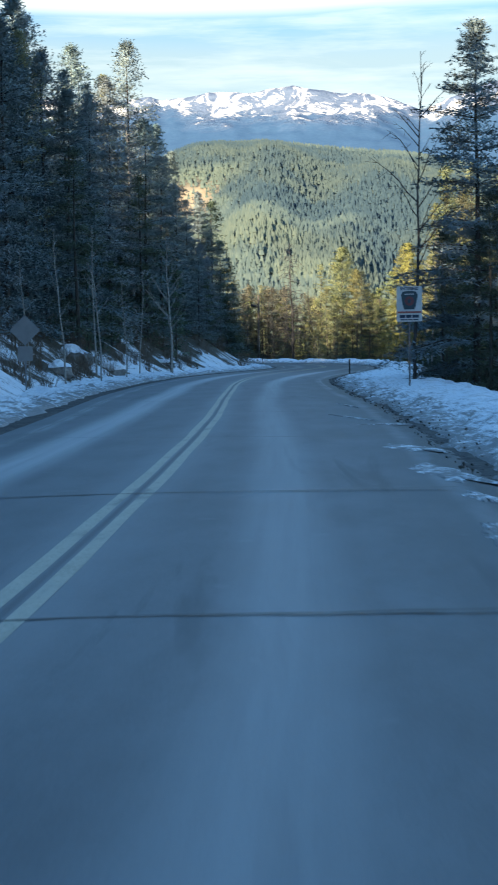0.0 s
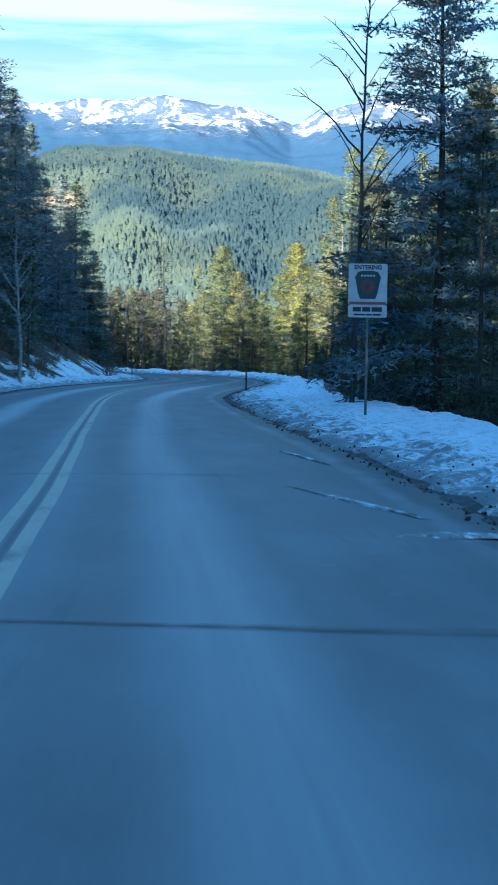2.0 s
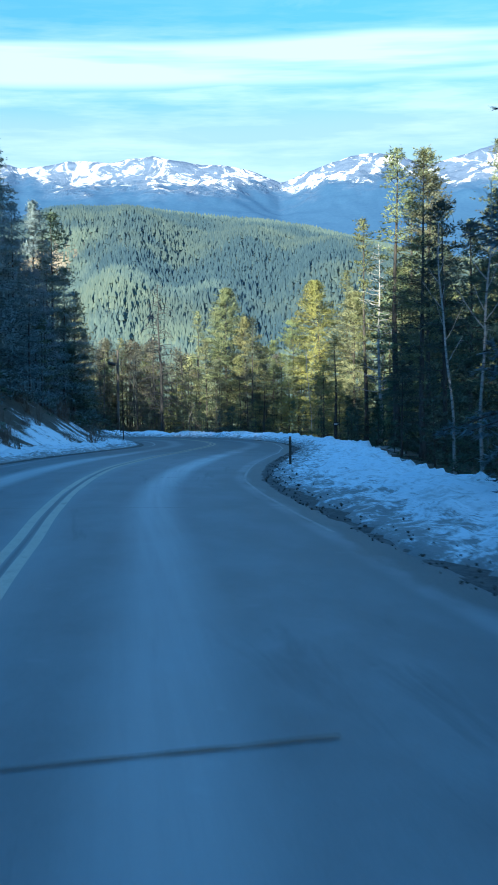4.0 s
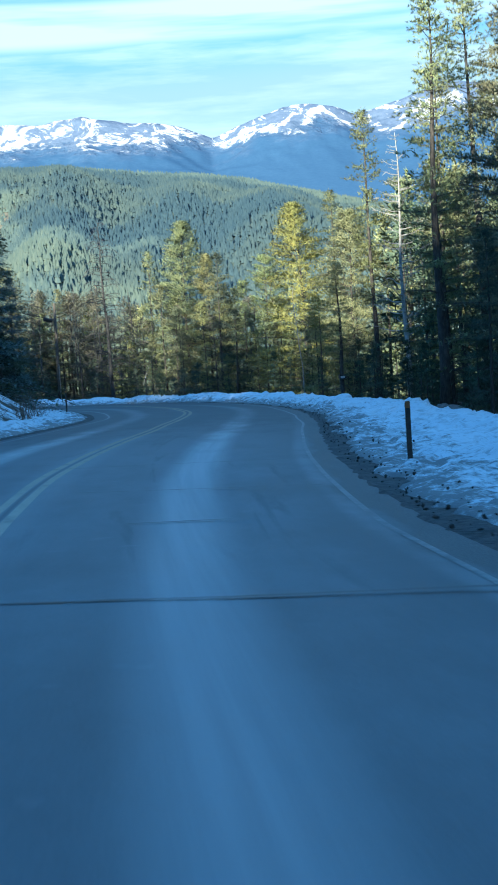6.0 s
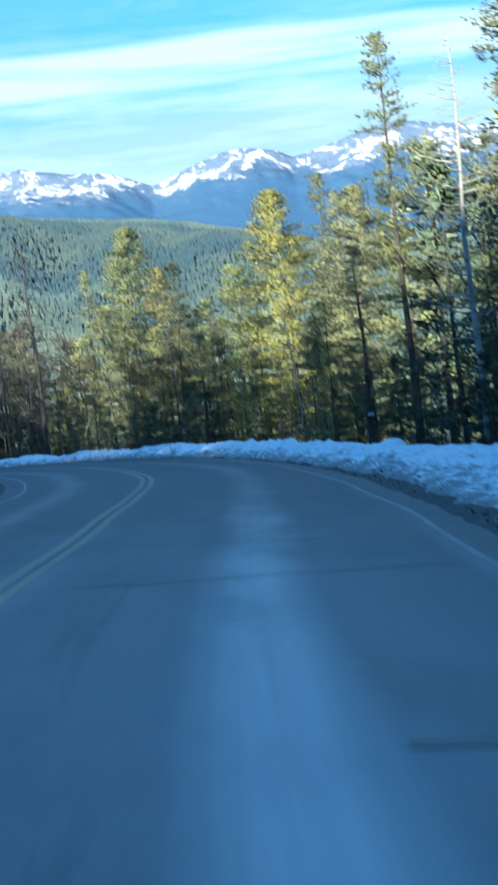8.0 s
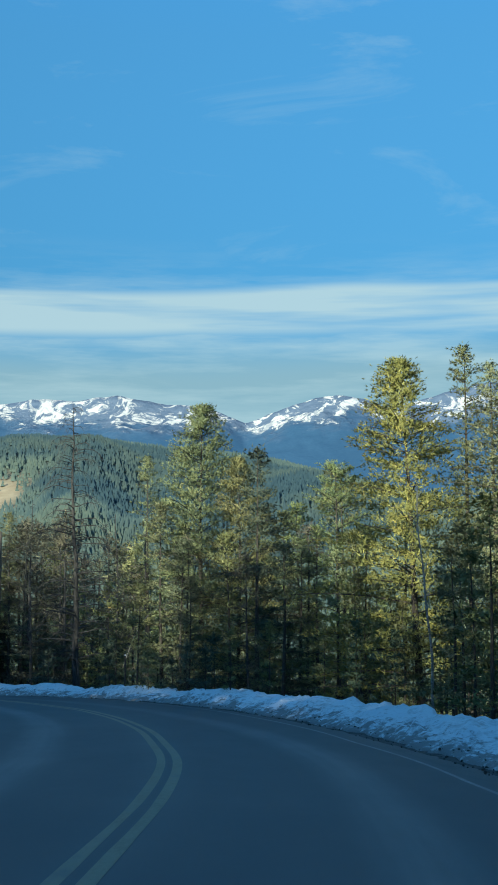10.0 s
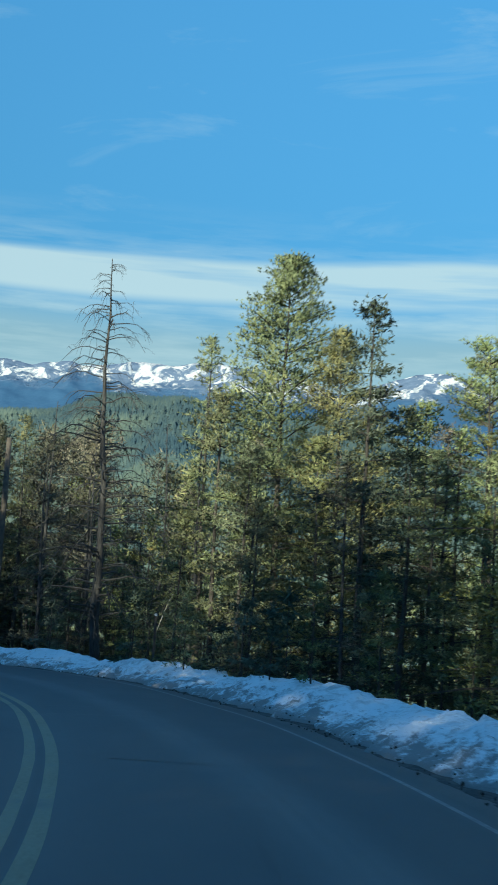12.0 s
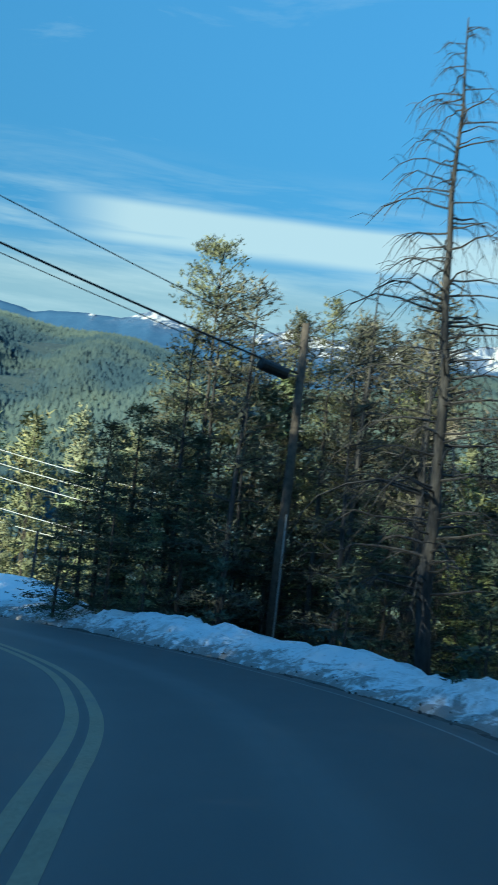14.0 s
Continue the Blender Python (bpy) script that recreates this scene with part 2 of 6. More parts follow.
def build_mountain(n, s):
    geo = n.add("ShaderNodeNewGeometry")
    pos = geo.outputs["Position"]
    sep, nor = n.add("ShaderNodeSeparateXYZ"), n.add("ShaderNodeSeparateXYZ")
    n.link(pos, sep.inputs[0])
    n.link(geo.outputs["Normal"], nor.inputs[0])
    big = n.noise(pos, 0.0042, 6.0, 0.62)
    mid = n.noise(n.mapping(pos, scale=(1, 1, 0.45)), 0.03, 6.0, 0.7)
    level = n.math("MULTIPLY_ADD", n.math("SUBTRACT", big, 0.5), 210.0, sep.outputs[2])
    level = n.math("MULTIPLY_ADD", n.math("SUBTRACT", mid, 0.5), 120.0, level)
    line = n.add("ShaderNodeAttribute")
    line.attribute_name = "snowline"
    over = n.math("ADD", n.math("SUBTRACT", level, line.outputs["Fac"]), 34.0)
    snow = n.step(over, -8.0, 10.0)
    bare = n.ramp(n.noise(n.mapping(pos, scale=(1.0, 0.6, 0.6)), 0.014, 8.0, 0.70, 1.4), [(0.44, 0.0), (0.50, 0.95)])
    couloir = n.ramp(n.noise(n.mapping(pos, scale=(1.0, 0.25, 0.22)), 0.030, 7.0, 0.72, 0.8), [(0.53, 0.0), (0.62, 0.55)])
    snow = n.math("MULTIPLY", snow, n.math("SUBTRACT", 1.0, n.math("MULTIPLY", n.math("MAXIMUM", bare, couloir), n.math("SUBTRACT", 1.0, n.step(over, 260.0, 420.0)))))
    # blue in the woods and rock colours is painted distance haze
    hazy_woods = n.ramp(n.noise(pos, 0.10, 4.0, 0.7), [(0.3, (0.040, 0.090, 0.166)), (0.7, (0.051, 0.106, 0.188))])
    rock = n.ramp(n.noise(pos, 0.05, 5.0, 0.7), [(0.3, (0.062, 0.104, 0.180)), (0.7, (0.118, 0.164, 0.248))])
    land = n.mix(n.step(over, -60.0, 30.0), hazy_woods, rock)
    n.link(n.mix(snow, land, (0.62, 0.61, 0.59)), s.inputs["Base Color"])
    s.inputs["Roughness"].default_value = 0.95
    s.inputs["Specular IOR Level"].default_value = 0.0
    relief = n.math("MULTIPLY", n.math("MULTIPLY_ADD", mid, 1.0, n.math("MULTIPLY", big, 2.0)), n.step(over, -25.0, 20.0))
    bumped(n, s, relief, 0.4, 24.0)


def needles(name, dark, light, dead, dead_share=0.0):
    """Conifer needles: tone by tuft, hue by tree, a share of tufts gone brown."""

    def build(n, s):
        isle = n.add("ShaderNodeNewGeometry").outputs["Random Per Island"]
        tree = n.add("ShaderNodeObjectInfo").outputs["Random"]
        pos = n.add("ShaderNodeTexCoord").outputs["Object"]
        patch = n.noise(pos, 0.9, 3.0)
        tone = n.math("MULTIPLY_ADD", isle, 0.45, n.math("MULTIPLY", patch, 0.55))
        col = n.ramp(tone, [(0.2, dark), (0.8, light)])
        col = n.mix(n.ramp(n.math("MULTIPLY_ADD", patch, 0.7, n.math("MULTIPLY", isle, 0.3)), [(0.62 - dead_share, 0.0), (0.80 - dead_share, 0.75)]), col, dead)
        hue = n.add("ShaderNodeHueSaturation")
        n.link(n.math("MULTIPLY_ADD", tree, 0.055, 0.475), hue.inputs["Hue"])
        n.link(n.math("MULTIPLY_ADD", n.math("FRACT", n.math("MULTIPLY", tree, 7.31)), 0.45, 0.75), hue.inputs["Saturation"])
        n.link(n.math("MULTIPLY_ADD", n.math("FRACT", n.math("MULTIPLY", tree, 3.17)), 0.45, 0.85), hue.inputs["Value"])
        n.link(col, hue.inputs["Color"])
        n.link(hue.outputs[0], s.inputs["Base Color"])
        s.inputs["Roughness"].default_value = 0.8
        s.inputs["Specular IOR Level"].default_value = 0.05

    return material(name, build)


def build_bark(n, s):
    pos = n.add("ShaderNodeTexCoord").outputs["Object"]
    plates = n.noise(n.mapping(pos, scale=(9, 9, 2.2)), 1.6, 5.0, 0.7)
    n.link(n.ramp(plates, [(0.35, (0.026, 0.024, 0.022)), (0.65, (0.085, 0.074, 0.064))]), s.inputs["Base Color"])
    s.inputs["Roughness"].default_value = 0.9
    bumped(n, s, plates, 0.8, 0.03)


def build_aspen_bark(n, s):
    pos = n.add("ShaderNodeTexCoord").outputs["Object"]
    rings = n.noise(n.mapping(pos, scale=(3, 3, 9)), 1.3, 4.0, 0.6)
    tone = n.ramp(rings, [(0.34, (0.085, 0.078, 0.07)), (0.43, (0.25, 0.24, 0.22)), (0.7, (0.37, 0.355, 0.33))])
    n.link(tone, s.inputs["Base Color"])
    s.inputs["Roughness"].default_value = 0.75
    bumped(n, s, rings, 0.3, 0.02)


def build_dead_bark(n, s):
    pos = n.add("ShaderNodeTexCoord").outputs["Object"]
    g = n.noise(n.mapping(pos, scale=(7, 7, 1.1)), 1.8, 5.0, 0.7)
    n.link(n.ramp(g, [(0.35, (0.020, 0.020, 0.021)), (0.65, (0.078, 0.074, 0.072))]), s.inputs["Base Color"])
    s.inputs["Roughness"].default_value = 0.85
    bumped(n, s, g, 0.7, 0.02)


def build_centre_paint(n, s):
    """Yellow paint, bleached by salt at first, then scuffed and dull."""
    pos = n.add("ShaderNodeNewGeometry").outputs["Position"]
    sep = n.add("ShaderNodeSeparateXYZ")
    n.link(pos, sep.inputs[0])
    fine, coarse = n.noise(pos, 26.0, 5.0), n.noise(n.mapping(pos, scale=(1.0, 0.3, 1.0)), 1.6, 4.0, 0.65)
    f = n.math("MULTIPLY_ADD", fine, 0.6, n.math("MULTIPLY", coarse, 0.4))
    pale = n.ramp(f, [(0.36, (0.37, 0.335, 0.265)), (0.64, (0.56, 0.51, 0.42))])
    dull = n.ramp(f, [(0.36, (0.20, 0.165, 0.105)), (0.64, (0.33, 0.275, 0.18))])
    col = n.mix(n.step(sep.outputs[1], 75.0, 125.0), pale, dull)
    worn = n.ramp(n.math("MULTIPLY_ADD", coarse, 0.7, n.math("MULTIPLY", fine, 0.3)), [(0.52, 0.0), (0.66, 0.75)])
    n.link(n.mix(worn, col, (0.12, 0.12, 0.12)), s.inputs["Base Color"])
    s.inputs["Roughness"].default_value = 0.65
    bumped(n, s, fine, 0.2, 0.003)


M_ASPHALT = material("worn_asphalt", build_asphalt)
M_SNOW = material("roadside_snow", build_snow)
M_GROUND = material("forest_floor", build_ground)
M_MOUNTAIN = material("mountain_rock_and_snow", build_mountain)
M_BARK = material("pine_bark", build_bark)
M_ASPEN = material("aspen_bark", build_aspen_bark)
M_DEAD = material("weathered_dead_wood", build_dead_bark)
M_PINE = needles("pine_needles", (0.100, 0.122, 0.066), (0.290, 0.305, 0.155), (0.33, 0.26, 0.12), 0.0)
M_GOLD = needles("golden_pine_needles", (0.118, 0.126, 0.060), (0.335, 0.320, 0.140), (0.36, 0.28, 0.12), 0.02)
M_SPRUCE = needles("spruce_needles", (0.052, 0.078, 0.060), (0.125, 0.160, 0.110), (0.17, 0.16, 0.08))
# blue spruce needles, lightened and blued further to carry a veil of haze
M_BLUE = needles("hazy_blue_spruce_needles", (0.120, 0.180, 0.198), (0.225, 0.300, 0.318), (0.25, 0.30, 0.29))


def build_woods(n, s):
    isle = n.add("ShaderNodeNewGeometry").outputs["Random Per Island"]
    pos = n.add("ShaderNodeNewGeometry").outputs["Position"]
    patch = n.noise(pos, 0.007, 4.0, 0.6)
    sep = n.add("ShaderNodeSeparateXYZ")
    n.link(pos, sep.inputs[0])
    # near trees painted warmer as if sunlit, far ones bluer for haze
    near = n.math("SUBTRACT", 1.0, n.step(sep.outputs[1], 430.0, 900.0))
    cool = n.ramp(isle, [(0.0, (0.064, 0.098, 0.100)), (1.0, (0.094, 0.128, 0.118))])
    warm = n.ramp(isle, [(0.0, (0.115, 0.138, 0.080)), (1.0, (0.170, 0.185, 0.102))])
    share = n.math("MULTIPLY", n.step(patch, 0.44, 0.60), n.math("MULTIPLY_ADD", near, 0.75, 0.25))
    # dark blue-green patches painted in for the hill's shaded hollows
    shade_patch = n.step(n.noise(n.mapping(pos, scale=(1.0, 0.5, 1.0), rot=(0, 0, 0.5)), 0.0048, 3.0, 0.6), 0.46, 0.53)
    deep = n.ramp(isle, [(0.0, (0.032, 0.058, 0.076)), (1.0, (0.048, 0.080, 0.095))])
    mixed = n.mix(share, n.mix(shade_patch, cool, deep), warm)
    n.link(mixed, s.inputs["Base Color"])
    s.inputs["Roughness"].default_value = 0.8
    s.inputs["Specular IOR Level"].default_value = 0.1


M_LACE = needles("grey_green_twigs", (0.060, 0.060, 0.045), (0.19, 0.18, 0.125), (0.20, 0.15, 0.10))
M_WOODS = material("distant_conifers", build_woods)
M_GRAVEL = plain("dark_wet_gravel", (0.022, 0.021, 0.020), (0.105, 0.098, 0.092), 0.8, 9.0, bump=0.8, dist=0.03)
M_YELLOW = material("worn_yellow_paint", build_centre_paint)
M_WHITE_LINE = plain("worn_white_paint", (0.15, 0.15, 0.147), (0.27, 0.267, 0.258), 0.6, 7.0, dist=0.003)
M_TAR = plain("crack_sealant", (0.012, 0.012, 0.013), (0.03, 0.03, 0.032), 0.45, 20.0)
M_STEEL = plain("galvanised_steel", (0.28, 0.29, 0.3), (0.45, 0.46, 0.47), 0.5, 12.0, 0.8, 0.1)
M_DARK_STEEL = plain("brown_painted_steel", (0.03, 0.026, 0.024), (0.07, 0.06, 0.05), 0.6, 14.0, 0.2, 0.2)
M_GREY_POST = plain("weathered_grey_post", (0.13, 0.125, 0.12), (0.30, 0.29, 0.27), 0.85, 5.0, bump=0.4)
M_POLE = plain("treated_pole_wood", (0.05, 0.042, 0.036), (0.125, 0.105, 0.085), 0.85, 6.0, bump=0.5)
M_BLACK = plain("black_rubber", (0.012, 0.012, 0.013), (0.03, 0.03, 0.032), 0.5, 10.0)
M_ROCK = plain("grey_granite", (0.09, 0.085, 0.08), (0.27, 0.255, 0.235), 0.85, 3.0, bump=0.9, dist=0.06)
M_TWIG = plain("bare_shrub_twigs", (0.07, 0.05, 0.04), (0.20, 0.15, 0.11), 0.9, 5.0)
M_SIGN = plain("white_sign_sheet", (0.40, 0.41, 0.41), (0.52, 0.53, 0.53), 0.4, 4.0, bump=0.05)
M_POST = plain("weathered_grey_steel", (0.07, 0.075, 0.08), (0.15, 0.155, 0.16), 0.65, 12.0, 0.2, 0.1)
M_NAVY = plain("navy_sign_ink", (0.012, 0.025, 0.05), (0.02, 0.04, 0.075), 0.45, 6.0, bump=0.05)
M_BADGE = plain("dark_teal_sign_ink", (0.02, 0.045, 0.06), (0.035, 0.065, 0.08), 0.45, 6.0, bump=0.05)
M_RED = plain("red_sign_ink", (0.22, 0.06, 0.06), (0.30, 0.09, 0.08), 0.45, 6.0, bump=0.05)
M_EMBLEM = plain("dull_red_sign_ink", (0.10, 0.035, 0.04), (0.17, 0.055, 0.055), 0.45, 6.0, bump=0.05)
M_WIRE = plain("bright_aluminium_wire", (0.60, 0.60, 0.58), (0.74, 0.74, 0.72), 0.45, 6.0, 0.1, 0.05)
M_BACK = plain("dull_aluminium_sheet", (0.16, 0.17, 0.18), (0.20, 0.21, 0.22), 0.6, 3.0, 0.2, 0.05)
M_AMBER = plain("amber_reflector", (0.16, 0.075, 0.03), (0.26, 0.12, 0.04), 0.4, 6.0, bump=0.05)

# ---- mesh helpers ----


def mesh_object(name, verts, faces, mat, parent=None, label="", smooth=False):
    me = bpy.data.meshes.new(name)
    me.from_pydata([tuple(v) for v in verts], [], [tuple(f) for f in faces])
    if smooth:
        me.polygons.foreach_set("use_smooth", [True] * len(me.polygons))
    me.materials.append(mat)
    me.update()
    ob = new(name, me)
    if parent:
        ob.parent = parent
    if label:
        ob["label"] = label
    return ob


def part(name, bm, mat, parent, label=""):
    me = bpy.data.meshes.new(name)
    bm.to_mesh(me)
    bm.free()
    me.materials.append(mat)
    ob = new(name, me)
    ob.parent = parent
    if label:
        ob["label"] = label
    return ob


def box_bm(sx, sy, sz, at=(0, 0, 0), bevel=0.0):
    bm = bmesh.new()
    bmesh.ops.create_cube(bm, size=1.0, matrix=Matrix.Translation(at) @ Matrix.Diagonal((sx, sy, sz, 1)))
    if bevel:
        bmesh.ops.bevel(bm, geom=bm.edges[:], offset=bevel, segments=2, affect="EDGES")
    return bm


def tube(points, radii, sides=6):
    """Verts and faces of a tapered tube along points."""
    pts = np.asarray(points, float)
    tang = np.gradient(pts, axis=0)
    tang /= np.linalg.norm(tang, axis=1, keepdims=True) + 1e-9
    up = np.array([0.0, 0.0, 1.0]) if abs(tang[0, 2]) < 0.9 else np.array([1.0, 0.0, 0.0])
    a = np.cross(tang, up)
    a /= np.linalg.norm(a, axis=1, keepdims=True) + 1e-9
    b = np.cross(tang, a)
    ang = np.arange(sides) * 2 * np.pi / sides
    ring = np.cos(ang)[None, :, None] * a[:, None] + np.sin(ang)[None, :, None] * b[:, None]
    v = (pts[:, None] + ring * np.asarray(radii, float)[:, None, None]).reshape(-1, 3)
    f = []
    for i in range(len(pts) - 1):
        for j in range(sides):
            k = (j + 1) % sides
            f.append((i * sides + j, i * sides + k, (i + 1) * sides + k, (i + 1) * sides + j))
    f.append(tuple(range(sides))[::-1])
    f.append(tuple((len(pts) - 1) * sides + j for j in range(sides)))
    return v, f


class Soup:
    """Collects pieces of geometry into one mesh."""

    def __init__(self):
        self.v, self.f, self.n = [], [], 0

    def put(self, v, f):
        self.v.append(np.asarray(v, float))
        self.f.extend(tuple(int(k) + self.n for k in q) for q in f)
        self.n += len(v)

    def triangles(self, tri):
        """tri: an array of (count, 3, 3)."""
        c = len(tri)
        self.v.append(tri.reshape(-1, 3))
        idx = np.arange(c * 3).reshape(-1, 3) + self.n
        self.f.extend(map(tuple, idx.tolist()))
        self.n += c * 3

    def ob(self, name, mat, parent=None, label="", smooth=False):
        return mesh_object(name, np.concatenate(self.v), self.f, mat, parent, label, smooth)


def nz(x, y, z=0.0, octaves=4):
    return noise.fractal(Vector((x, y, z)), 1.0, 2.0, octaves)


# ---- the road's line ----
LINE = [(0.2, -90), (-1.0, -45), (-2.21, 0), (-2.42, 10), (-2.97, 24), (-3.71, 38), (-4.65, 52), (-5.40, 64), (-6.05, 75), (-6.4, 86), (-6.35, 97),
        (-5.5, 109), (-4.42, 119), (-3.88, 125), (-3.36, 130), (-2.8, 137), (-2.56, 143), (-2.75, 149), (-3.25, 156), (-4.15, 163), (-5.55, 170.5),
        (-7.4, 177), (-9.6, 183.5), (-12.6, 189.5), (-17.2, 195.5), (-24, 201.5), (-33, 207), (-45, 211), (-60, 213), (-90, 214)]


def smooth_line(points, step):
    p = np.array(points, float)
    out = []
    for i in range(1, len(p) - 2):
        for t in np.linspace(0, 1, 24, endpoint=False):
            a, b, c, d = p[i - 1], p[i], p[i + 1], p[i + 2]
            out.append(0.5 * (2 * b + (c - a) * t + (2 * a - 5 * b + 4 * c - d) * t * t + (3 * b - a - 3 * c + d) * t**3))
    out = np.array(out)
    s = np.r_[0, np.cumsum(np.linalg.norm(np.diff(out, axis=0), axis=1))]
    ss = np.arange(0, s[-1], step)
    return np.stack([np.interp(ss, s, out[:, k]) for k in (0, 1)], 1), ss


CEN, ARC = smooth_line(LINE, 0.5)
TAN = np.gradient(CEN, axis=0)
TAN /= np.linalg.norm(TAN, axis=1, keepdims=True)
RIGHT = np.stack([TAN[:, 1], -TAN[:, 0]], 1)
BEND = int(np.argmin(np.abs(CEN[:, 1] - 185) + np.where(CEN[:, 0] < -18, 99, 0)))
ZR = -0.03 * np.clip(ARC - ARC[BEND] - 22, 0, None)
WR = np.interp(CEN[:, 1], [0, 20, 46, 60, 85, 96, 108, 118, 128, 140, 150, 165, 177, 185, 195], [4.35, 4.3, 4.82, 4.74, 4.7, 5.2, 5.4, 5.4, 5.25, 4.7, 4.6, 4.8, 5.2, 5.6, 5.7])
WL = np.interp(CEN[:, 1], [0, 30, 46, 60, 90, 118, 140, 160], [4.06, 4.12, 4.56, 4.96, 4.8, 5.2, 4.4, 4.4])
TRACK = np.interp(CEN[:, 1], [0, 12, 45, 80, 100, 120, 150, 165, 185], [1.95, 1.9, 1.5, 2.15, 2.85, 2.95, 2.8, 2.2, 2.15])


def smooth01(v, lo, hi):
    t = np.clip((v - lo) / (hi - lo), 0, 1)
    return t * t * (3 - 2 * t)


def road_near(q):
    """Nearest sample of the road and the signed distance from its line (to the right) for points (count, 2)."""
    idx = np.empty(len(q), int)
    for a in range(0, len(q), 4000):
        d = ((q[a : a + 4000, None, :] - CEN[None, ::2]) ** 2).sum(-1)
        idx[a : a + 4000] = d.argmin(1) * 2
    off = q - CEN[idx]
    dist = np.linalg.norm(off, axis=1)
    return idx, np.where((off * RIGHT[idx]).sum(1) >= 0, dist, -dist)


CREST_AZ = np.radians([-60, -40, -27, -24.6, -22.4, -20.2, -18.8, -14, -8.3, -7.0, -5.3, -3.7, -1.9, -0.3, 2.0, 4.3, 5.9, 6.9, 10, 16, 30, 60])
CREST_EL = np.array([0.15, 0.17, 0.172, 0.172, 0.166, 0.165, 0.162, 0.142, 0.150, 0.156, 0.163, 0.166, 0.162, 0.159, 0.155, 0.149, 0.141, 0.137, 0.125, 0.11, 0.09, 0.06])


def far_height(x, y):
    r, az = np.hypot(x, y - 100.0), np.arctan2(x, y - 100.0)
    crest = np.interp(az, CREST_AZ, CREST_EL) * 1400 - 13
    crest_r = 1400.0
    rise = np.clip((r - 430) / (crest_r - 430), 0, 1)
    rise = 0.55 * rise + 0.45 * smooth01(rise, 0, 1)
    fall = smooth01(r, crest_r, crest_r + 900)
    base = -38.0
    h = base + (crest - base) * rise
    # two oblique spurs with hollows behind them
    swell = 1 + 0.35 * np.sin(az * 22 + 0.8) + 0.2 * np.sin(az * 57)
    h += 8 * swell * np.exp(-(((r - 575 + 620 * az) / 62) ** 2))
    h += 9 * (1 + 0.4 * np.sin(az * 27 + 2.1)) * np.exp(-(((r - 850 - 700 * (az + 0.05)) / 80) ** 2))
    h = h * (1 - fall) + 90.0 * fall
    # spurs and gullies that run down the slope
    env = np.clip(rise * 4, 0, 1) * np.clip((crest_r - r) / 250, 0, 1)
    h += env * (9 * np.sin(az * 31 + r * 0.004) + 5 * np.sin(az * 83 + 1.3 - r * 0.007) + 8 * np.sin(r * 0.0125 + az * 15))
    return h


def terrain(x, y):
    x, y = np.asarray(x, float), np.asarray(y, float)
    q = np.stack([x, y], -1).reshape(-1, 2)
    idx, s = road_near(q)
    d = np.abs(s)
    ny, zr = CEN[idx, 1], ZR[idx]
    er, el = d - WR[idx] - 1.0, d - WL[idx] - 1.4
    right = zr - 0.14 - 0.10 * np.clip(er - 2.5, 0, None)
    bank = 1 - smooth01(ny, 150, 178) + 0.0
    el2 = np.clip(el - 1.6, 0, None)
    up = 0.62 * np.minimum(el2, 9) + (0.52 - 0.08 * smooth01(ny, 95, 135)) * np.clip(el2 - 9, 0, 62)
    # unseen bank beside the start, raised further to shade the road
    up = up * (1 + 0.55 * (1 - smooth01(ny, 10, 32)))
    left = zr - 0.14 + bank * up - (1 - bank) * 0.02 * np.clip(el - 6, 0, None)
    near = np.where(s >= 0, right, left)
    near = near + 3.4 * np.exp(-(((q[:, 0] + 35) / 8) ** 2) - ((q[:, 1] - 237) / 9) ** 2)
    near = np.maximum(near, -38)
    w = smooth01(np.hypot(q[:, 0], q[:, 1] - 100), 330, 520)
    h = near * (1 - w) + far_height(q[:, 0], q[:, 1]) * w
    off = np.where(s >= 0, er, el)
    rough = np.array([nz(a * 0.11, b * 0.11) for a, b in q]) * np.clip(off, 0, 4) * 0.14
    return (h + rough).reshape(x.shape), off.reshape(x.shape), s.reshape(x.shape)


def ground_at(x, y):
    return float(terrain([x], [y])[0][0])


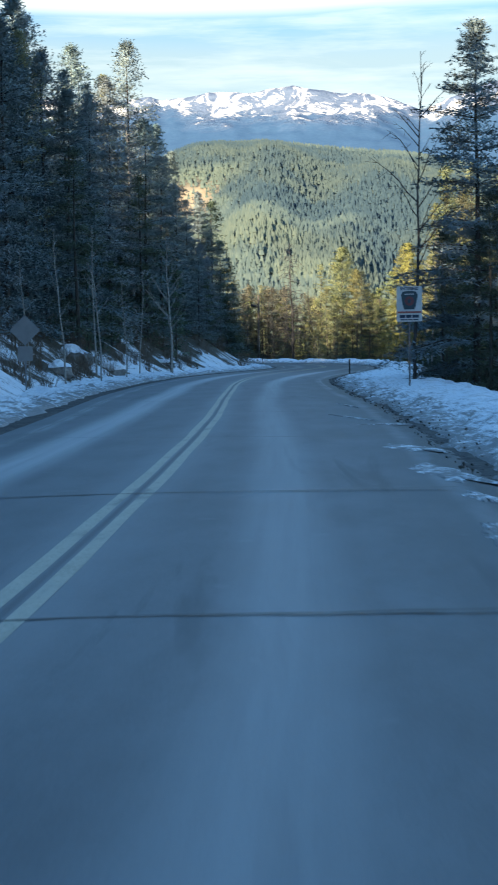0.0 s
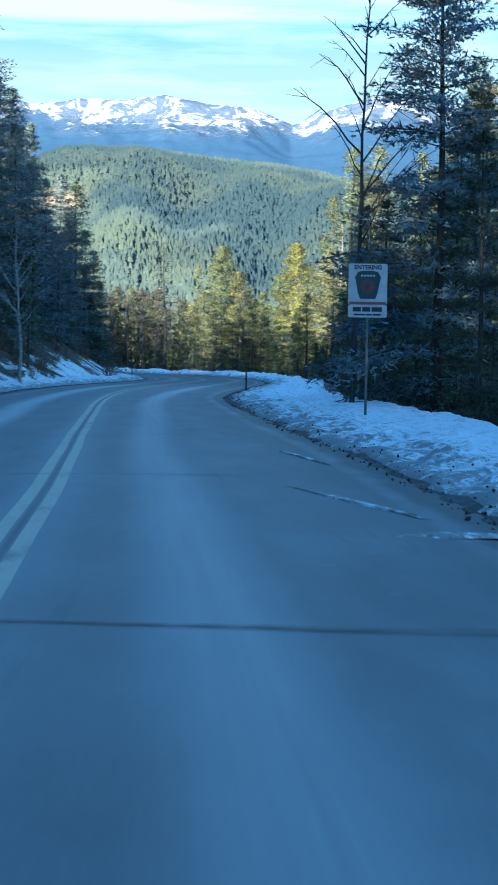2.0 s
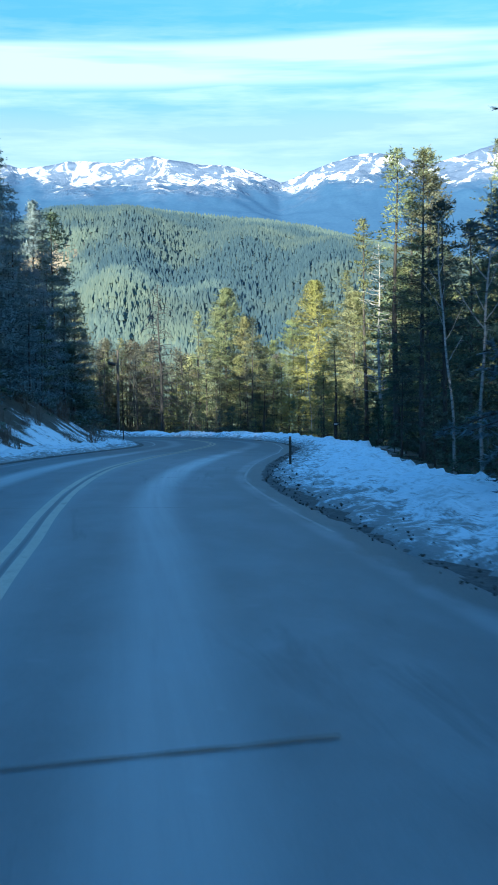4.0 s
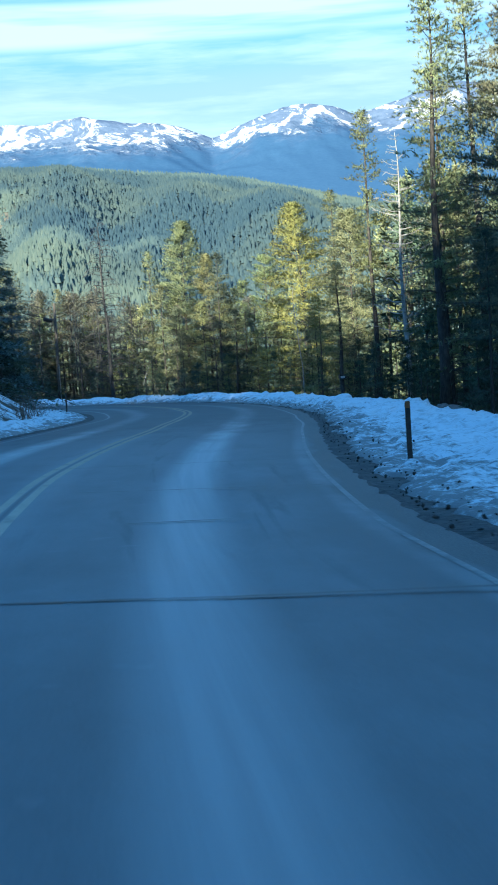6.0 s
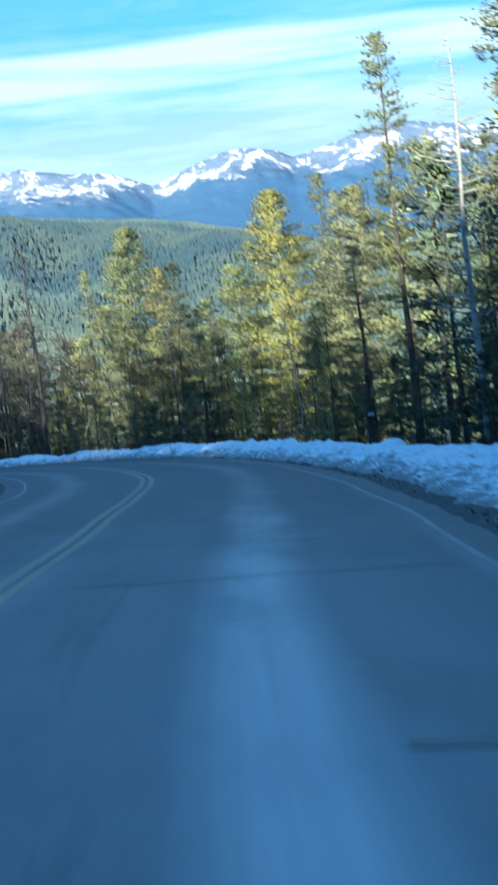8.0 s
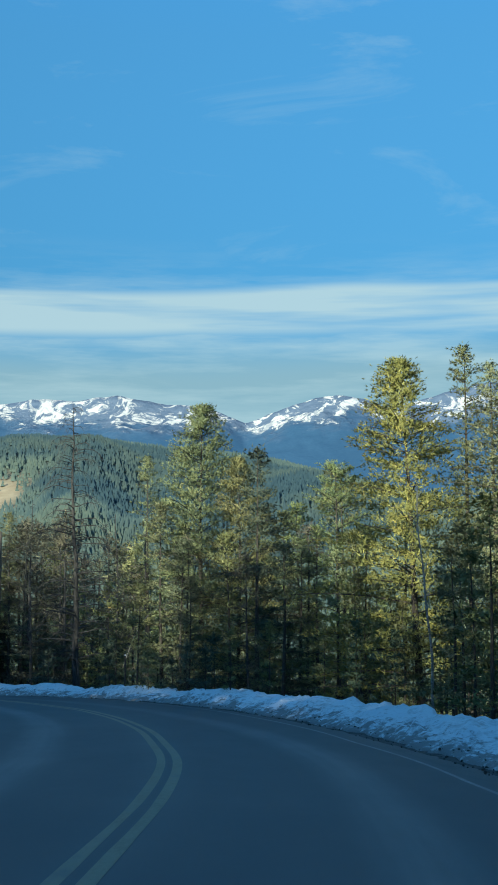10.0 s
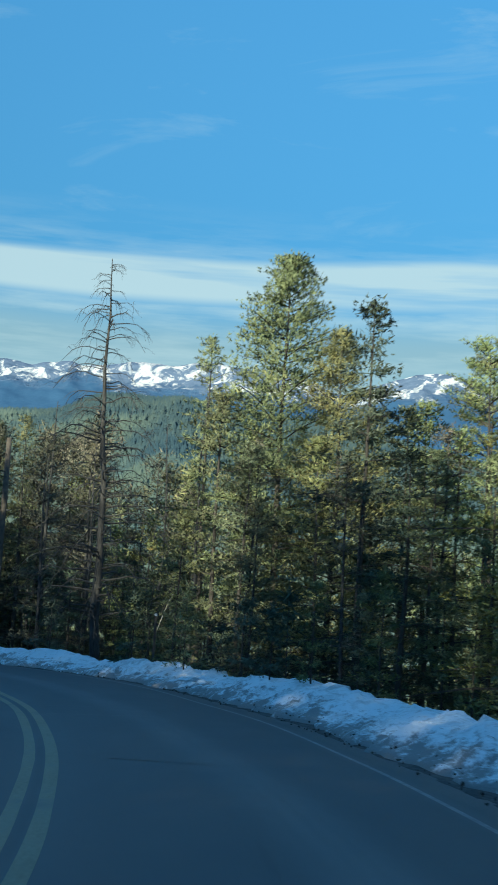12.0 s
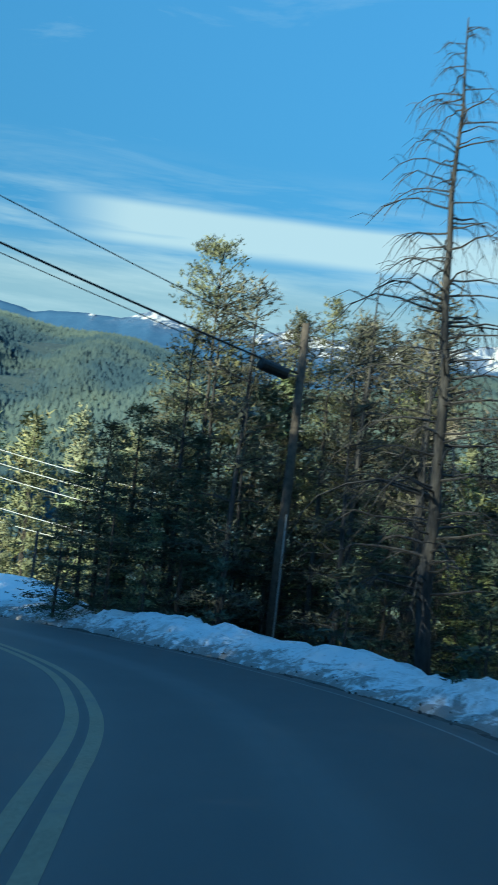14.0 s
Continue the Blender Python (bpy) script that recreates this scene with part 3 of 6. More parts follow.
def build_ground_sheet():
    def axis(fine_lo, fine_hi, step, lo, hi, grow):
        c = list(np.arange(fine_lo, fine_hi, step))
        a, g = c[-1], step
        while a < hi:
            g *= grow
            a += g
            c.append(a)
        a, g = c[0], step
        while a > lo:
            g *= grow
            a -= g
            c.insert(0, a)
        return np.array(c)

    xs = axis(-32, 30, 1.0, -4600, 4600, 1.12)
    ys = axis(20, 235, 1.4, -900, 4800, 1.07)
    gx, gy = np.meshgrid(xs, ys)
    gz, off, s = terrain(gx, gy)
    nx, ny = len(xs), len(ys)
    verts = np.stack([gx, gy, gz], -1).reshape(-1, 3)
    i = np.arange(nx * ny).reshape(ny, nx)
    faces = np.stack([i[:-1, :-1], i[:-1, 1:], i[1:, 1:], i[1:, :-1]], -1).reshape(-1, 4)
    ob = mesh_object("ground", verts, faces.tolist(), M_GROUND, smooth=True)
    flat_off = off.ravel()
    lateral = s.ravel()
    snow = np.where(lateral < 0, 0.60 - 0.026 * np.clip(flat_off, 0, 9), 0.60 - 0.035 * np.clip(flat_off, 0, 9))
    far = smooth01(verts[:, 1], 240, 300)
    open_snow = np.exp(-(((verts[:, 0] + 36) / 13) ** 2 + ((verts[:, 1] - 238) / 20) ** 2))
    snow = snow * (1 - far) + 0.40 * far + 0.5 * open_snow
    a = ob.data.attributes.new("snow", "FLOAT", "POINT")
    a.data.foreach_set("value", snow.astype(np.float32))
    w = ob.data.attributes.new("wood", "FLOAT", "POINT")
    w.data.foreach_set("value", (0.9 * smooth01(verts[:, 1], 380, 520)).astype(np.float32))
    mead = meadow_mask(verts[:, 0], verts[:, 1])
    b = ob.data.attributes.new("meadow", "FLOAT", "POINT")
    b.data.foreach_set("value", mead.astype(np.float32))
    tagged(ob, "forest floor of brown litter with patches of old snow", "ground", kind="structure")


def meadow_mask(x, y):
    u, v = (x + 134) / 34.0, (y - 1135) / 60.0
    return np.clip(1.6 - 1.3 * (u * u + v * v), 0, 1)


build_ground_sheet()


def sweep(name, lo, hi, offsets, heights, mat, lift=None, parent=None, smooth=True, uv=False, stride=1):
    """A strip along the road between samples lo and hi. offsets and heights give, per sample, a row across it."""
    rows = range(lo, hi, stride)
    n = None
    verts, uvs = [], []
    for i in rows:
        o, h = np.asarray(offsets(i), float), np.asarray(heights(i), float)
        n = len(o)
        p = CEN[i] + RIGHT[i] * o[:, None]
        verts.append(np.c_[p, ZR[i] + h])
        uvs.append(np.c_[o, np.full(n, ARC[i])])
    m = len(verts)
    k = np.arange(m * n).reshape(m, n)
    faces = np.stack([k[:-1, :-1], k[:-1, 1:], k[1:, 1:], k[1:, :-1]], -1).reshape(-1, 4)
    ob = mesh_object(name, np.concatenate(verts), faces.tolist(), mat, parent, smooth=smooth)
    if uv:
        flat = np.concatenate(uvs)
        layer = ob.data.uv_layers.new(name="UVMap")
        loops = np.empty(len(ob.data.loops), int)
        ob.data.loops.foreach_get("vertex_index", loops)
        layer.data.foreach_set("uv", flat[loops].astype(np.float32).ravel())
    return ob


def at_y(y):
    return int(np.argmin(np.abs(CEN[:, 1] - y) + np.where(CEN[:, 0] < -25, 999, 0)))


LAST = len(CEN) - 1
SHOULDER = np.interp(CEN[:, 1], [0, 60, 80, 90, 125, 140, 185], [0.5, 0.5, 0.75, 0.9, 0.85, 0.6, 0.5])


def build_road():
    def across(i):
        return [-WL[i] - 0.5, -WL[i] + 0.4, -2.0, -0.5, 0.5, 2.4, WR[i] - 0.5, WR[i] + 0.45]

    road = sweep("road", 0, LAST, across, lambda i: [-0.07, -0.02, 0.0, 0.012, 0.012, 0.0, -0.02, -0.06], M_ASPHALT, uv=True)
    rows = [(np.array(across(i)), i) for i in range(0, LAST)]
    for name, value in (("track", lambda o, i: o - TRACK[i]), ("right_edge", lambda o, i: WR[i] - o), ("left_edge", lambda o, i: WL[i] + o)):
        a = road.data.attributes.new(name, "FLOAT", "POINT")
        a.data.foreach_set("value", np.concatenate([value(o, i) for o, i in rows]).astype(np.float32))
    tagged(road, "grey two-lane asphalt road with salt-stained wheel tracks", "road", kind="structure")

    def line_at(name, offset, width, mat, label, lo, hi, wear):
        def across2(i):
            c = offset(i) + 0.008 * math.sin(ARC[i] * 0.7)
            w = width * (1 - wear * max(0.0, nz(ARC[i] * 0.12, offset(i))))
            return [c - w / 2, c + w / 2]

        def high(i):
            return [0.016, 0.016] if abs(offset(i)) < 1 else [v - 0.0421 * (offset(i) - WR[i] + 0.5) for v in (-0.0145, -0.0175)] if offset(i) > 0 else [-0.027, -0.021]

        return sweep(name, lo, hi, across2, high, mat, parent=road)

    for o in (-0.14, 0.14):
        ob = line_at("centre_line", lambda i, o=o: o, 0.16, M_YELLOW, "", 0, LAST, 0.35)
        ob["label"] = "worn yellow centre line"
    ob = line_at("edge_line", lambda i: WR[i] - np.interp(CEN[i, 1], [118, 145], [0.10, 0.30]), 0.085, M_WHITE_LINE, "", at_y(66), LAST, 0.1)
    ob["label"] = "faded white edge line"
    ob = line_at("edge_line", lambda i: -WL[i] + 0.28, 0.09, M_WHITE_LINE, "", 0, LAST, 0.1)
    ob["label"] = "faded white edge line"
    return road


ROAD = build_road()


def build_shoulders():
    def rgt(i):
        e = WR[i] + 0.2
        w = SHOULDER[i]
        return np.linspace(e, e + w + 0.5, 7)

    def lft(i):
        e = -WL[i] - 0.3
        return np.linspace(e - 1.4, e, 6)

    def bump(i, o):
        h = np.array([0.04 * nz(ARC[i] * 1.6, v * 1.6, 3) for v in o])
        h[0 if o[0] > 0 else -1] = -0.06
        return h

    a = sweep("shoulder", 0, LAST, rgt, lambda i: -0.055 + bump(i, rgt(i)), M_GRAVEL)
    b = sweep("shoulder", 0, LAST, lft, lambda i: -0.055 + bump(i, lft(i)), M_GRAVEL)
    for ob in (a, b):
        tagged(ob, "dark wet gravel shoulder beside the road", "shoulder", kind="structure")


build_shoulders()


def build_berm(side):
    width = np.interp(CEN[:, 1], [0, 60, 100, 130, 150, 190], [4.5, 5.0, 4.6, 4.0, 2.6, 2.6]) if side > 0 else np.interp(CEN[:, 1], [0, 40, 140, 160], [4.8, 4.6, 3.4, 4.5])
    crest = np.interp(CEN[:, 1], [0, 35, 60, 88, 100, 120, 150, 190], [0.22, 0.22, 0.22, 0.20, 0.22, 0.22, 0.34, 0.45]) if side > 0 else np.full(len(CEN), 0.22)
    count = 22

    def begin(i):
        if side > 0:
            return WR[i] + SHOULDER[i] + 0.34 * nz(ARC[i] * 0.35, 1.7) + 0.24 * nz(ARC[i] * 1.7, 4.0) + 0.10 * nz(ARC[i] * 4.1, 2.0)
        return WL[i] + 0.95 + 0.3 * nz(ARC[i] * 0.3, 9.0) + 0.12 * nz(ARC[i] * 1.5, 5.0)

    def across(i):
        o = begin(i) + np.linspace(0, 1, count) ** 1.15 * width[i]
        return side * o

    def high(i):
        o = np.abs(across(i))
        u = (o - o[0]) / width[i]
        hump = crest[i] * (1 + 0.6 * nz(ARC[i] * 0.22, 3.3)) * np.sin(np.clip(u * 1.25, 0, 1) * np.pi * 0.55) ** 1.3
        lumps = np.array([0.13 * nz(ARC[i] * 0.8, v * 1.1, 2.0) + 0.17 * abs(nz(ARC[i] * 1.7, v * 2.0, 7.0)) + 0.07 * nz(ARC[i] * 3.1, v * 3.3, 1.0) + 0.16 * max(0.0, nz(ARC[i] * 0.45, v * 0.7, 11.0)) - 0.04 for v in o])
        h = -0.045 + hump + np.clip(lumps, -0.1, 0.3) * np.clip(u * 6, 0, 1) + 0.06 * np.clip(u * 14, 0, 1)
        h[0] = -0.13
        h[-1] = h[-2] - 0.5
        if side < 0:
            h[-1] = -0.5
        return h

    ob = sweep("snow_bank", at_y(-12), LAST, across, high, M_SNOW)
    rows = len(ob.data.vertices) // count
    grit = np.tile(np.clip(1 - np.linspace(0, 1, count) * 1.2, 0, 1) ** 1.25, rows)
    a = ob.data.attributes.new("grit", "FLOAT", "POINT")
    a.data.foreach_set("value", grit.astype(np.float32))
    tagged(ob, "ploughed snow bank, lumpy and gritty along the road", "snow bank", kind="structure")


build_berm(1)
build_berm(-1)


def build_mountains():
    px = [-2300, -2100, -1950, -1841, -1727, -1640, -1548, -1449, -1357, -1271, -1100, -990, -934, -868, -785, -730, -657, -597, -554, -521, -459, -396, -352, -303, -264, -216, -150, -83, -13, 73, 136, 205,
          246, 301, 389, 468, 547, 600, 655, 751, 817, 900, 1050, 1300]
    pz = [720, 760, 770, 770, 742, 748, 748, 738, 765, 738, 700, 726, 736, 722, 714, 716, 705, 714, 722, 709, 714, 726, 730, 726, 724, 734, 742, 727, 717, 712, 692, 664,
          680, 702, 735, 748, 736, 712, 722, 752, 772, 790, 770, 740]
    xs = np.linspace(-2400, 1400, 420)
    ys = np.linspace(2300, 4500, 110)
    top = np.interp(xs, px, pz)
    verts = []
    for y in ys:
        for x, t in zip(xs, top):
            k = 4000.0 / max(y, 3200.0) if y < 4000 else 1.0
            xx = x * k if y < 4000 else x
            t2 = float(np.interp(xx, px, pz))
            d = (4000 - y) / 1700.0
            ease = min(1.0, max(0.0, d) * 2.2)
            t2 = t2 * (1 - ease) + 724.0 * ease
            if d >= 0:
                base = t2 * (1 - 0.86 * d**0.85)
            else:
                base = t2 * (1 - 1.6 * abs(d))
            env = min(1.0, abs(d) * 5.0)
            rid = noise.ridged_multi_fractal(Vector((x * 0.0030, y * 0.0016, 0.7)), 1.0, 2.1, 6, 1.0, 2.0) - 1.1
            z = base + env * (52 * (1 - min(1.0, max(0.0, d) * 4.0)) + 1.5) * rid + (10 - 9.4 * min(1.0, max(0.0, d) * 2.5)) * nz(x * 0.02, y * 0.02) * min(1.0, env + 0.35)
            verts.append((x, y, z - 25 * max(0.0, d) * 2))
    nx, ny = len(xs), len(ys)
    i = np.arange(nx * ny).reshape(ny, nx)
    faces = np.stack([i[:-1, :-1], i[:-1, 1:], i[1:, 1:], i[1:, :-1]], -1).reshape(-1, 4)
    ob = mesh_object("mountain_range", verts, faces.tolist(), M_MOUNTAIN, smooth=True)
    sx = [-2400, -1700, -1560, -1540, -1520, -1100, -990, -860, -780, -700, -620, -500, -455, -360, -300, -230, -150, 60, 130, 205, 290, 340, 420, 520, 600, 680, 760, 1400]
    sz = [830, 820, 800, 745, 800, 740, 705, 685, 676, 680, 695, 690, 665, 650, 655, 640, 630, 648, 670, 632, 640, 684, 694, 700, 690, 676, 690, 700]
    v = np.array(verts)
    a = ob.data.attributes.new("snowline", "FLOAT", "POINT")
    a.data.foreach_set("value", np.interp(v[:, 0] * 4000 / v[:, 1], sx, sz).astype(np.float32))
    tagged(ob, "far snow-capped mountain range, forested lower slopes tinted blue for haze", "mountain range", kind="structure")


build_mountains()

# ---- trees ----


def tufts(centres, ways, size, count, rng, spread=1.0, width=0.08):
    """Sprays of needle blades: count triangles at each centre, leaning along its way."""
    n = len(centres)
    c = np.repeat(np.asarray(centres), count, 0)
    w = np.repeat(np.asarray(ways), count, 0)
    d = w + rng.normal(0, spread, (n * count, 3))
    d /= np.linalg.norm(d, axis=1, keepdims=True) + 1e-9
    ln = np.repeat(np.asarray(size), count)[:, None] * rng.uniform(0.6, 1.25, (n * count, 1))
    side = np.cross(d, rng.normal(0, 1, (n * count, 3)))
    side /= np.linalg.norm(side, axis=1, keepdims=True) + 1e-9
    root = c + d * ln * rng.uniform(-0.45, 0.05, (n * count, 1))
    a = root + side * ln * width
    b = root - side * ln * width
    return np.stack([a, b, root + d * ln], 1)


def crown_mesh(tri, outward, mat, parent):
    """Blades as one mesh. Each blade shades with the lie of the bough that it grows on."""
    nor = np.cross(tri[:, 1] - tri[:, 0], tri[:, 2] - tri[:, 0])
    flip = (nor * outward).sum(1) < 0
    tri[flip] = tri[flip][:, [1, 0, 2]]
    count = len(tri)
    me = bpy.data.meshes.new("crown")
    me.from_pydata(tri.reshape(-1, 3).tolist(), [], np.arange(count * 3).reshape(-1, 3).tolist())
    me.polygons.foreach_set("use_smooth", [True] * count)
    me.normals_split_custom_set_from_vertices(np.repeat(outward, 3, 0).tolist())
    me.materials.append(mat)
    me.update()
    ob = new("crown", me)
    ob.parent = parent
    return ob


def conifer(name, height, radius, seed, needle, bark, start=0.1, droop=0.15, per_metre=9.0, per_whorl=5, power=0.5, blades=9, size=0.2, gap=0.1, ragged=0.2,
            dead_below=0.0, top_round=0.0, clumps=3.0, tuft=4, bunch=0.16, spread=0.8, limb_share=1.0, width=0.10, heart=6, perk=0.45, sparkle=0.25, core=1.3, inner=0.05):
    """A conifer: tapered trunk, limbs in rough whorls, bunches of needle sprays along each limb."""
    rng = np.random.default_rng(seed)
    root = new(name)
    lean = rng.normal(0, 0.012, 2)
    zs = np.linspace(-0.4, height, 12)
    bend = np.stack([lean[0] * zs + 0.05 * np.sin(zs * 0.5 + seed), lean[1] * zs + 0.05 * np.cos(zs * 0.4 + seed), zs], 1)
    rad = np.interp(zs, [-0.4, 0.3, height], [0.0165 * height, 0.0108 * height, 0.012])
    v, f = tube(bend, rad, 8)
    mesh_object("trunk", v, f, bark, root, smooth=True)
    limbs, spots, ways, hubs, cores = Soup(), [], [], [], []
    levels = int((height * (1 - start)) * per_metre / per_whorl)
    lopside = rng.uniform(0, 6.28)
    up = np.array([0, 0, 1.0])
    for k in range(levels):
        u = (k + rng.uniform(-0.4, 0.4)) / levels
        u = 1 - (1 - min(max(u, 0.0), 0.99)) ** 1.55
        z = height * (start + (1 - start) * u)
        shape = (1 - u) ** power if not top_round else math.sqrt(max(0.0, 1 - ((u - 0.3) / 0.72) ** 2)) if u > 0.3 else 0.75 + 0.25 * u / 0.3
        bulge = 1 + 0.22 * noise.noise(Vector((seed, z * 0.55, 0)))
        for j in range(per_whorl + rng.integers(-1, 2)):
            if rng.random() < gap:
                continue
            ang = rng.uniform(0, 6.283)
            patchy = 1 + 0.3 * noise.noise(Vector((math.cos(ang) * 1.3, math.sin(ang) * 1.3, z * 0.7 + seed)))
            ln = radius * shape * bulge * patchy * (1 + ragged * rng.normal()) * (1 + 0.12 * math.cos(ang - lopside)) + 0.10
            if ln < 0.1:
                continue
            out = np.array([math.cos(ang), math.sin(ang), 0])
            rise = (0.50 * u - droop) * ln + rng.normal(0, 0.06)
            c0 = np.array([np.interp(z, zs, bend[:, 0]), np.interp(z, zs, bend[:, 1]), z])
            t = np.array([0, 0.35, 0.7, 1.0])
            curve = c0 + out * (ln * t)[:, None] + up * (rise * t**1.3 + 0.06 * ln * np.sin(t * 3.1))[:, None]
            if rng.random() < limb_share:
                lv, lf = tube(curve, 0.010 + 0.016 * ln * (1.05 - t) * 0.5, 3)
                limbs.put(lv, lf)
            if u < dead_below and rng.random() < 0.85:
                continue
            perp = np.array([-out[1], out[0], 0])
            m = max(2, int(round(clumps * ln)))
            qs = 1 - (np.arange(m) + rng.uniform(0, 0.6, m)) / m * 0.8
            for q in qs:
                p = np.array([np.interp(q, t, curve[:, a]) for a in range(3)])
                fan = rng.uniform(-1, 1) * (0.05 + 0.34 * ln * (1.1 - q))
                hub = p + perp * fan - up * droop * 0.4 * abs(fan)
                way = out * 0.8 + perp * (0.9 * fan / (0.2 + 0.3 * ln)) + up * (perk - droop * 1.6)
                for w in range(heart):
                    e = rng.normal(0, bunch * 0.8, 3)
                    cores.append((hub - out * (0.10 + inner * ln) + e, way * 0.7 + rng.normal(0, 0.5, 3), out * 0.75 + way * 0.3 + up * 0.3 + e / bunch * 0.2))
                for w in range(tuft):
                    e = rng.normal(0, bunch, 3) * np.array([1, 1, 0.6])
                    spots.append(hub + e)
                    ways.append(way + e * 1.5)
                    hubs.append((out * 0.75 + way * 0.35 + up * 0.35) + e / bunch * 0.28)
    tagged(limbs.ob("limbwork", bark, root), kind="stuff")
    for k in range(6):
        spots.append(bend[-1] - up * 0.12 * k)
        ways.append(up * 1.0)
        hubs.append(up * 0.5 + rng.normal(0, 0.5, 3))
    spots, hubs = np.array(spots), np.array(hubs)
    tri = tufts(spots, np.array(ways), size * rng.uniform(0.75, 1.25, len(spots)), blades, rng, spread, width)
    cores = np.array(cores)
    mass = tufts(cores[:, 0], cores[:, 1], size * core * rng.uniform(0.7, 1.2, len(cores)), 1, rng, 0.3, 0.14)
    tri = np.concatenate([tri, mass])
    outward = np.concatenate([np.repeat(hubs, blades, 0), cores[:, 2]]) + rng.normal(0, sparkle, (len(tri), 3))
    outward /= np.linalg.norm(outward, axis=1, keepdims=True)
    crown_mesh(tri, outward, needle, root)
    return root


def bare_tree(name, height, seed, bark, radius=0.11, limbs=16, start=0.35, reach=1.6, rise=0.9, sag=0.0, lean=(0.0, 0.0), twigs=3, slim=1.0, tip=0.14, fall=0.8):
    """A leafless tree: crooked tapered trunk, curved limbs with a few twigs."""
    rng = np.random.default_rng(seed)
    root = new(name)
    zs = np.linspace(-0.4, height, 16)
    px = lean[0] * (zs / height) + 0.06 * np.sin(zs * 0.7 + seed) + 0.03 * np.sin(zs * 1.9)
    py = lean[1] * (zs / height) + 0.06 * np.cos(zs * 0.6 + seed)
    line = np.stack([px, py, zs], 1)
    v, f = tube(line, np.interp(zs, [-0.4, 0.4, height], [radius * 1.35, radius, 0.015]), 8)
    mesh_object("trunk", v, f, bark, root, smooth=True)
    for k in range(limbs):
        u = start + (1 - start) * (k + rng.uniform(0, 0.9)) / limbs
        z = height * min(u, 0.985)
        ang = rng.uniform(0, 6.283)
        ln = reach * (tip + 0.95 * (1 - (u - start) / (1 - start)) ** fall) * rng.uniform(0.6, 1.2)
        out = np.array([math.cos(ang), math.sin(ang), 0.0])
        c0 = np.array([np.interp(z, zs, px), np.interp(z, zs, py), z])
        t = np.linspace(0, 1, 6)
        up = rise * ln * t - sag * ln * t**2.2 + 0.05 * ln * np.sin(t * 6 + seed)
        curve = c0 + out * (ln * t)[:, None] + np.array([0, 0, 1.0]) * up[:, None]
        curve[1:-1] += rng.normal(0, 0.012 * ln, (4, 3))
        r0 = min(radius * 0.4, 0.014 + 0.012 * ln) * slim
        s = Soup()
        lv, lf = tube(curve, r0 * (1 - 0.8 * t), 4)
        s.put(lv, lf)
        for j in range(twigs):
            q = rng.uniform(0.35, 0.95)
            p = np.array([np.interp(q, t, curve[:, a]) for a in range(3)])
            d = out * 0.7 + rng.normal(0, 0.5, 3) + np.array([0, 0, 0.3 * rise - 0.5 * sag])
            d /= np.linalg.norm(d)
            tl = ln * rng.uniform(0.18, 0.4)
            tp = np.stack([p, p + d * tl * 0.5 + rng.normal(0, 0.03, 3), p + d * tl + np.array([0, 0, -sag * tl * 0.4])])
            lv, lf = tube(tp, [r0 * 0.4, r0 * 0.28, 0.004], 3)
            s.put(lv, lf)
        s.ob("limb", bark, root)
    return root


TREES = {}


def tree_kind(key, make, height, label, category="tree", group=""):
    TREES[key] = [make, height, label, category, group, None]


def plant(key, x, y, height, turn=None, z=None, label="", wide=1.0, lean=0.0):
    """One tree of a kind, of that height, standing on the ground."""
    make, h0, text, category, group, proto = TREES[key][:6]
    rnd = random.random()
    turn = rnd * 360 if turn is None else turn
    z = ground_at(x, y) if z is None else z
    k = height / h0
    m = pose(x, y, z - 0.05, lean, 0, turn) @ Matrix.Diagonal((k * wide, k * wide, k, 1))
    if proto is None:
        ob = make()
        ob.matrix_basis = m
        TREES[key][5] = ob
        TREES[key].append(tuple(ob.scale))
        tagged(ob, text, category, group)
    else:
        s0 = TREES[key][6]
        ob = copy_thing(proto, m @ Matrix.Diagonal((1 / s0[0], 1 / s0[1], 1 / s0[2], 1)))
        ob["label"] = text
    if label:
        ob["label"] = label
    return ob


tree_kind("pine_a", lambda: conifer("pine_tree", 15, 2.85, 3, M_PINE, M_BARK, 0.07, 0.06, 12.0, 5, 0.55, 18, 0.125, 0.06, 0.15, dead_below=0.10, clumps=4.2, tuft=3, bunch=0.125, width=0.072, heart=7, limb_share=0.6, perk=0.7, sparkle=0.4), 15, "tall lodgepole pine with yellow-green needles in sun", group="pines at the bend")
tree_kind("pine_full", lambda: conifer("pine_tree", 15, 3.8, 7, M_PINE, M_BARK, 0.06, 0.07, 24.0, 5, 0.56, 18, 0.13, 0.03, 0.15, dead_below=0.06, clumps=3.2, tuft=3, bunch=0.13, width=0.072, heart=10, limb_share=0.4, perk=0.75, sparkle=0.4), 15, "dense cone-shaped lodgepole pine in low sun", group="pines at the bend")
tree_kind("pine_gold", lambda: conifer("pine_tree", 15, 3.9, 13, M_GOLD, M_BARK, 0.05, 0.07, 24.0, 5, 0.58, 17, 0.13, 0.04, 0.15, dead_below=0.05, clumps=3.2, tuft=3, bunch=0.13, width=0.072, heart=10, limb_share=0.4, perk=0.75, sparkle=0.4), 15, "broad golden-green pine lit by low sun", group="pines at the bend")
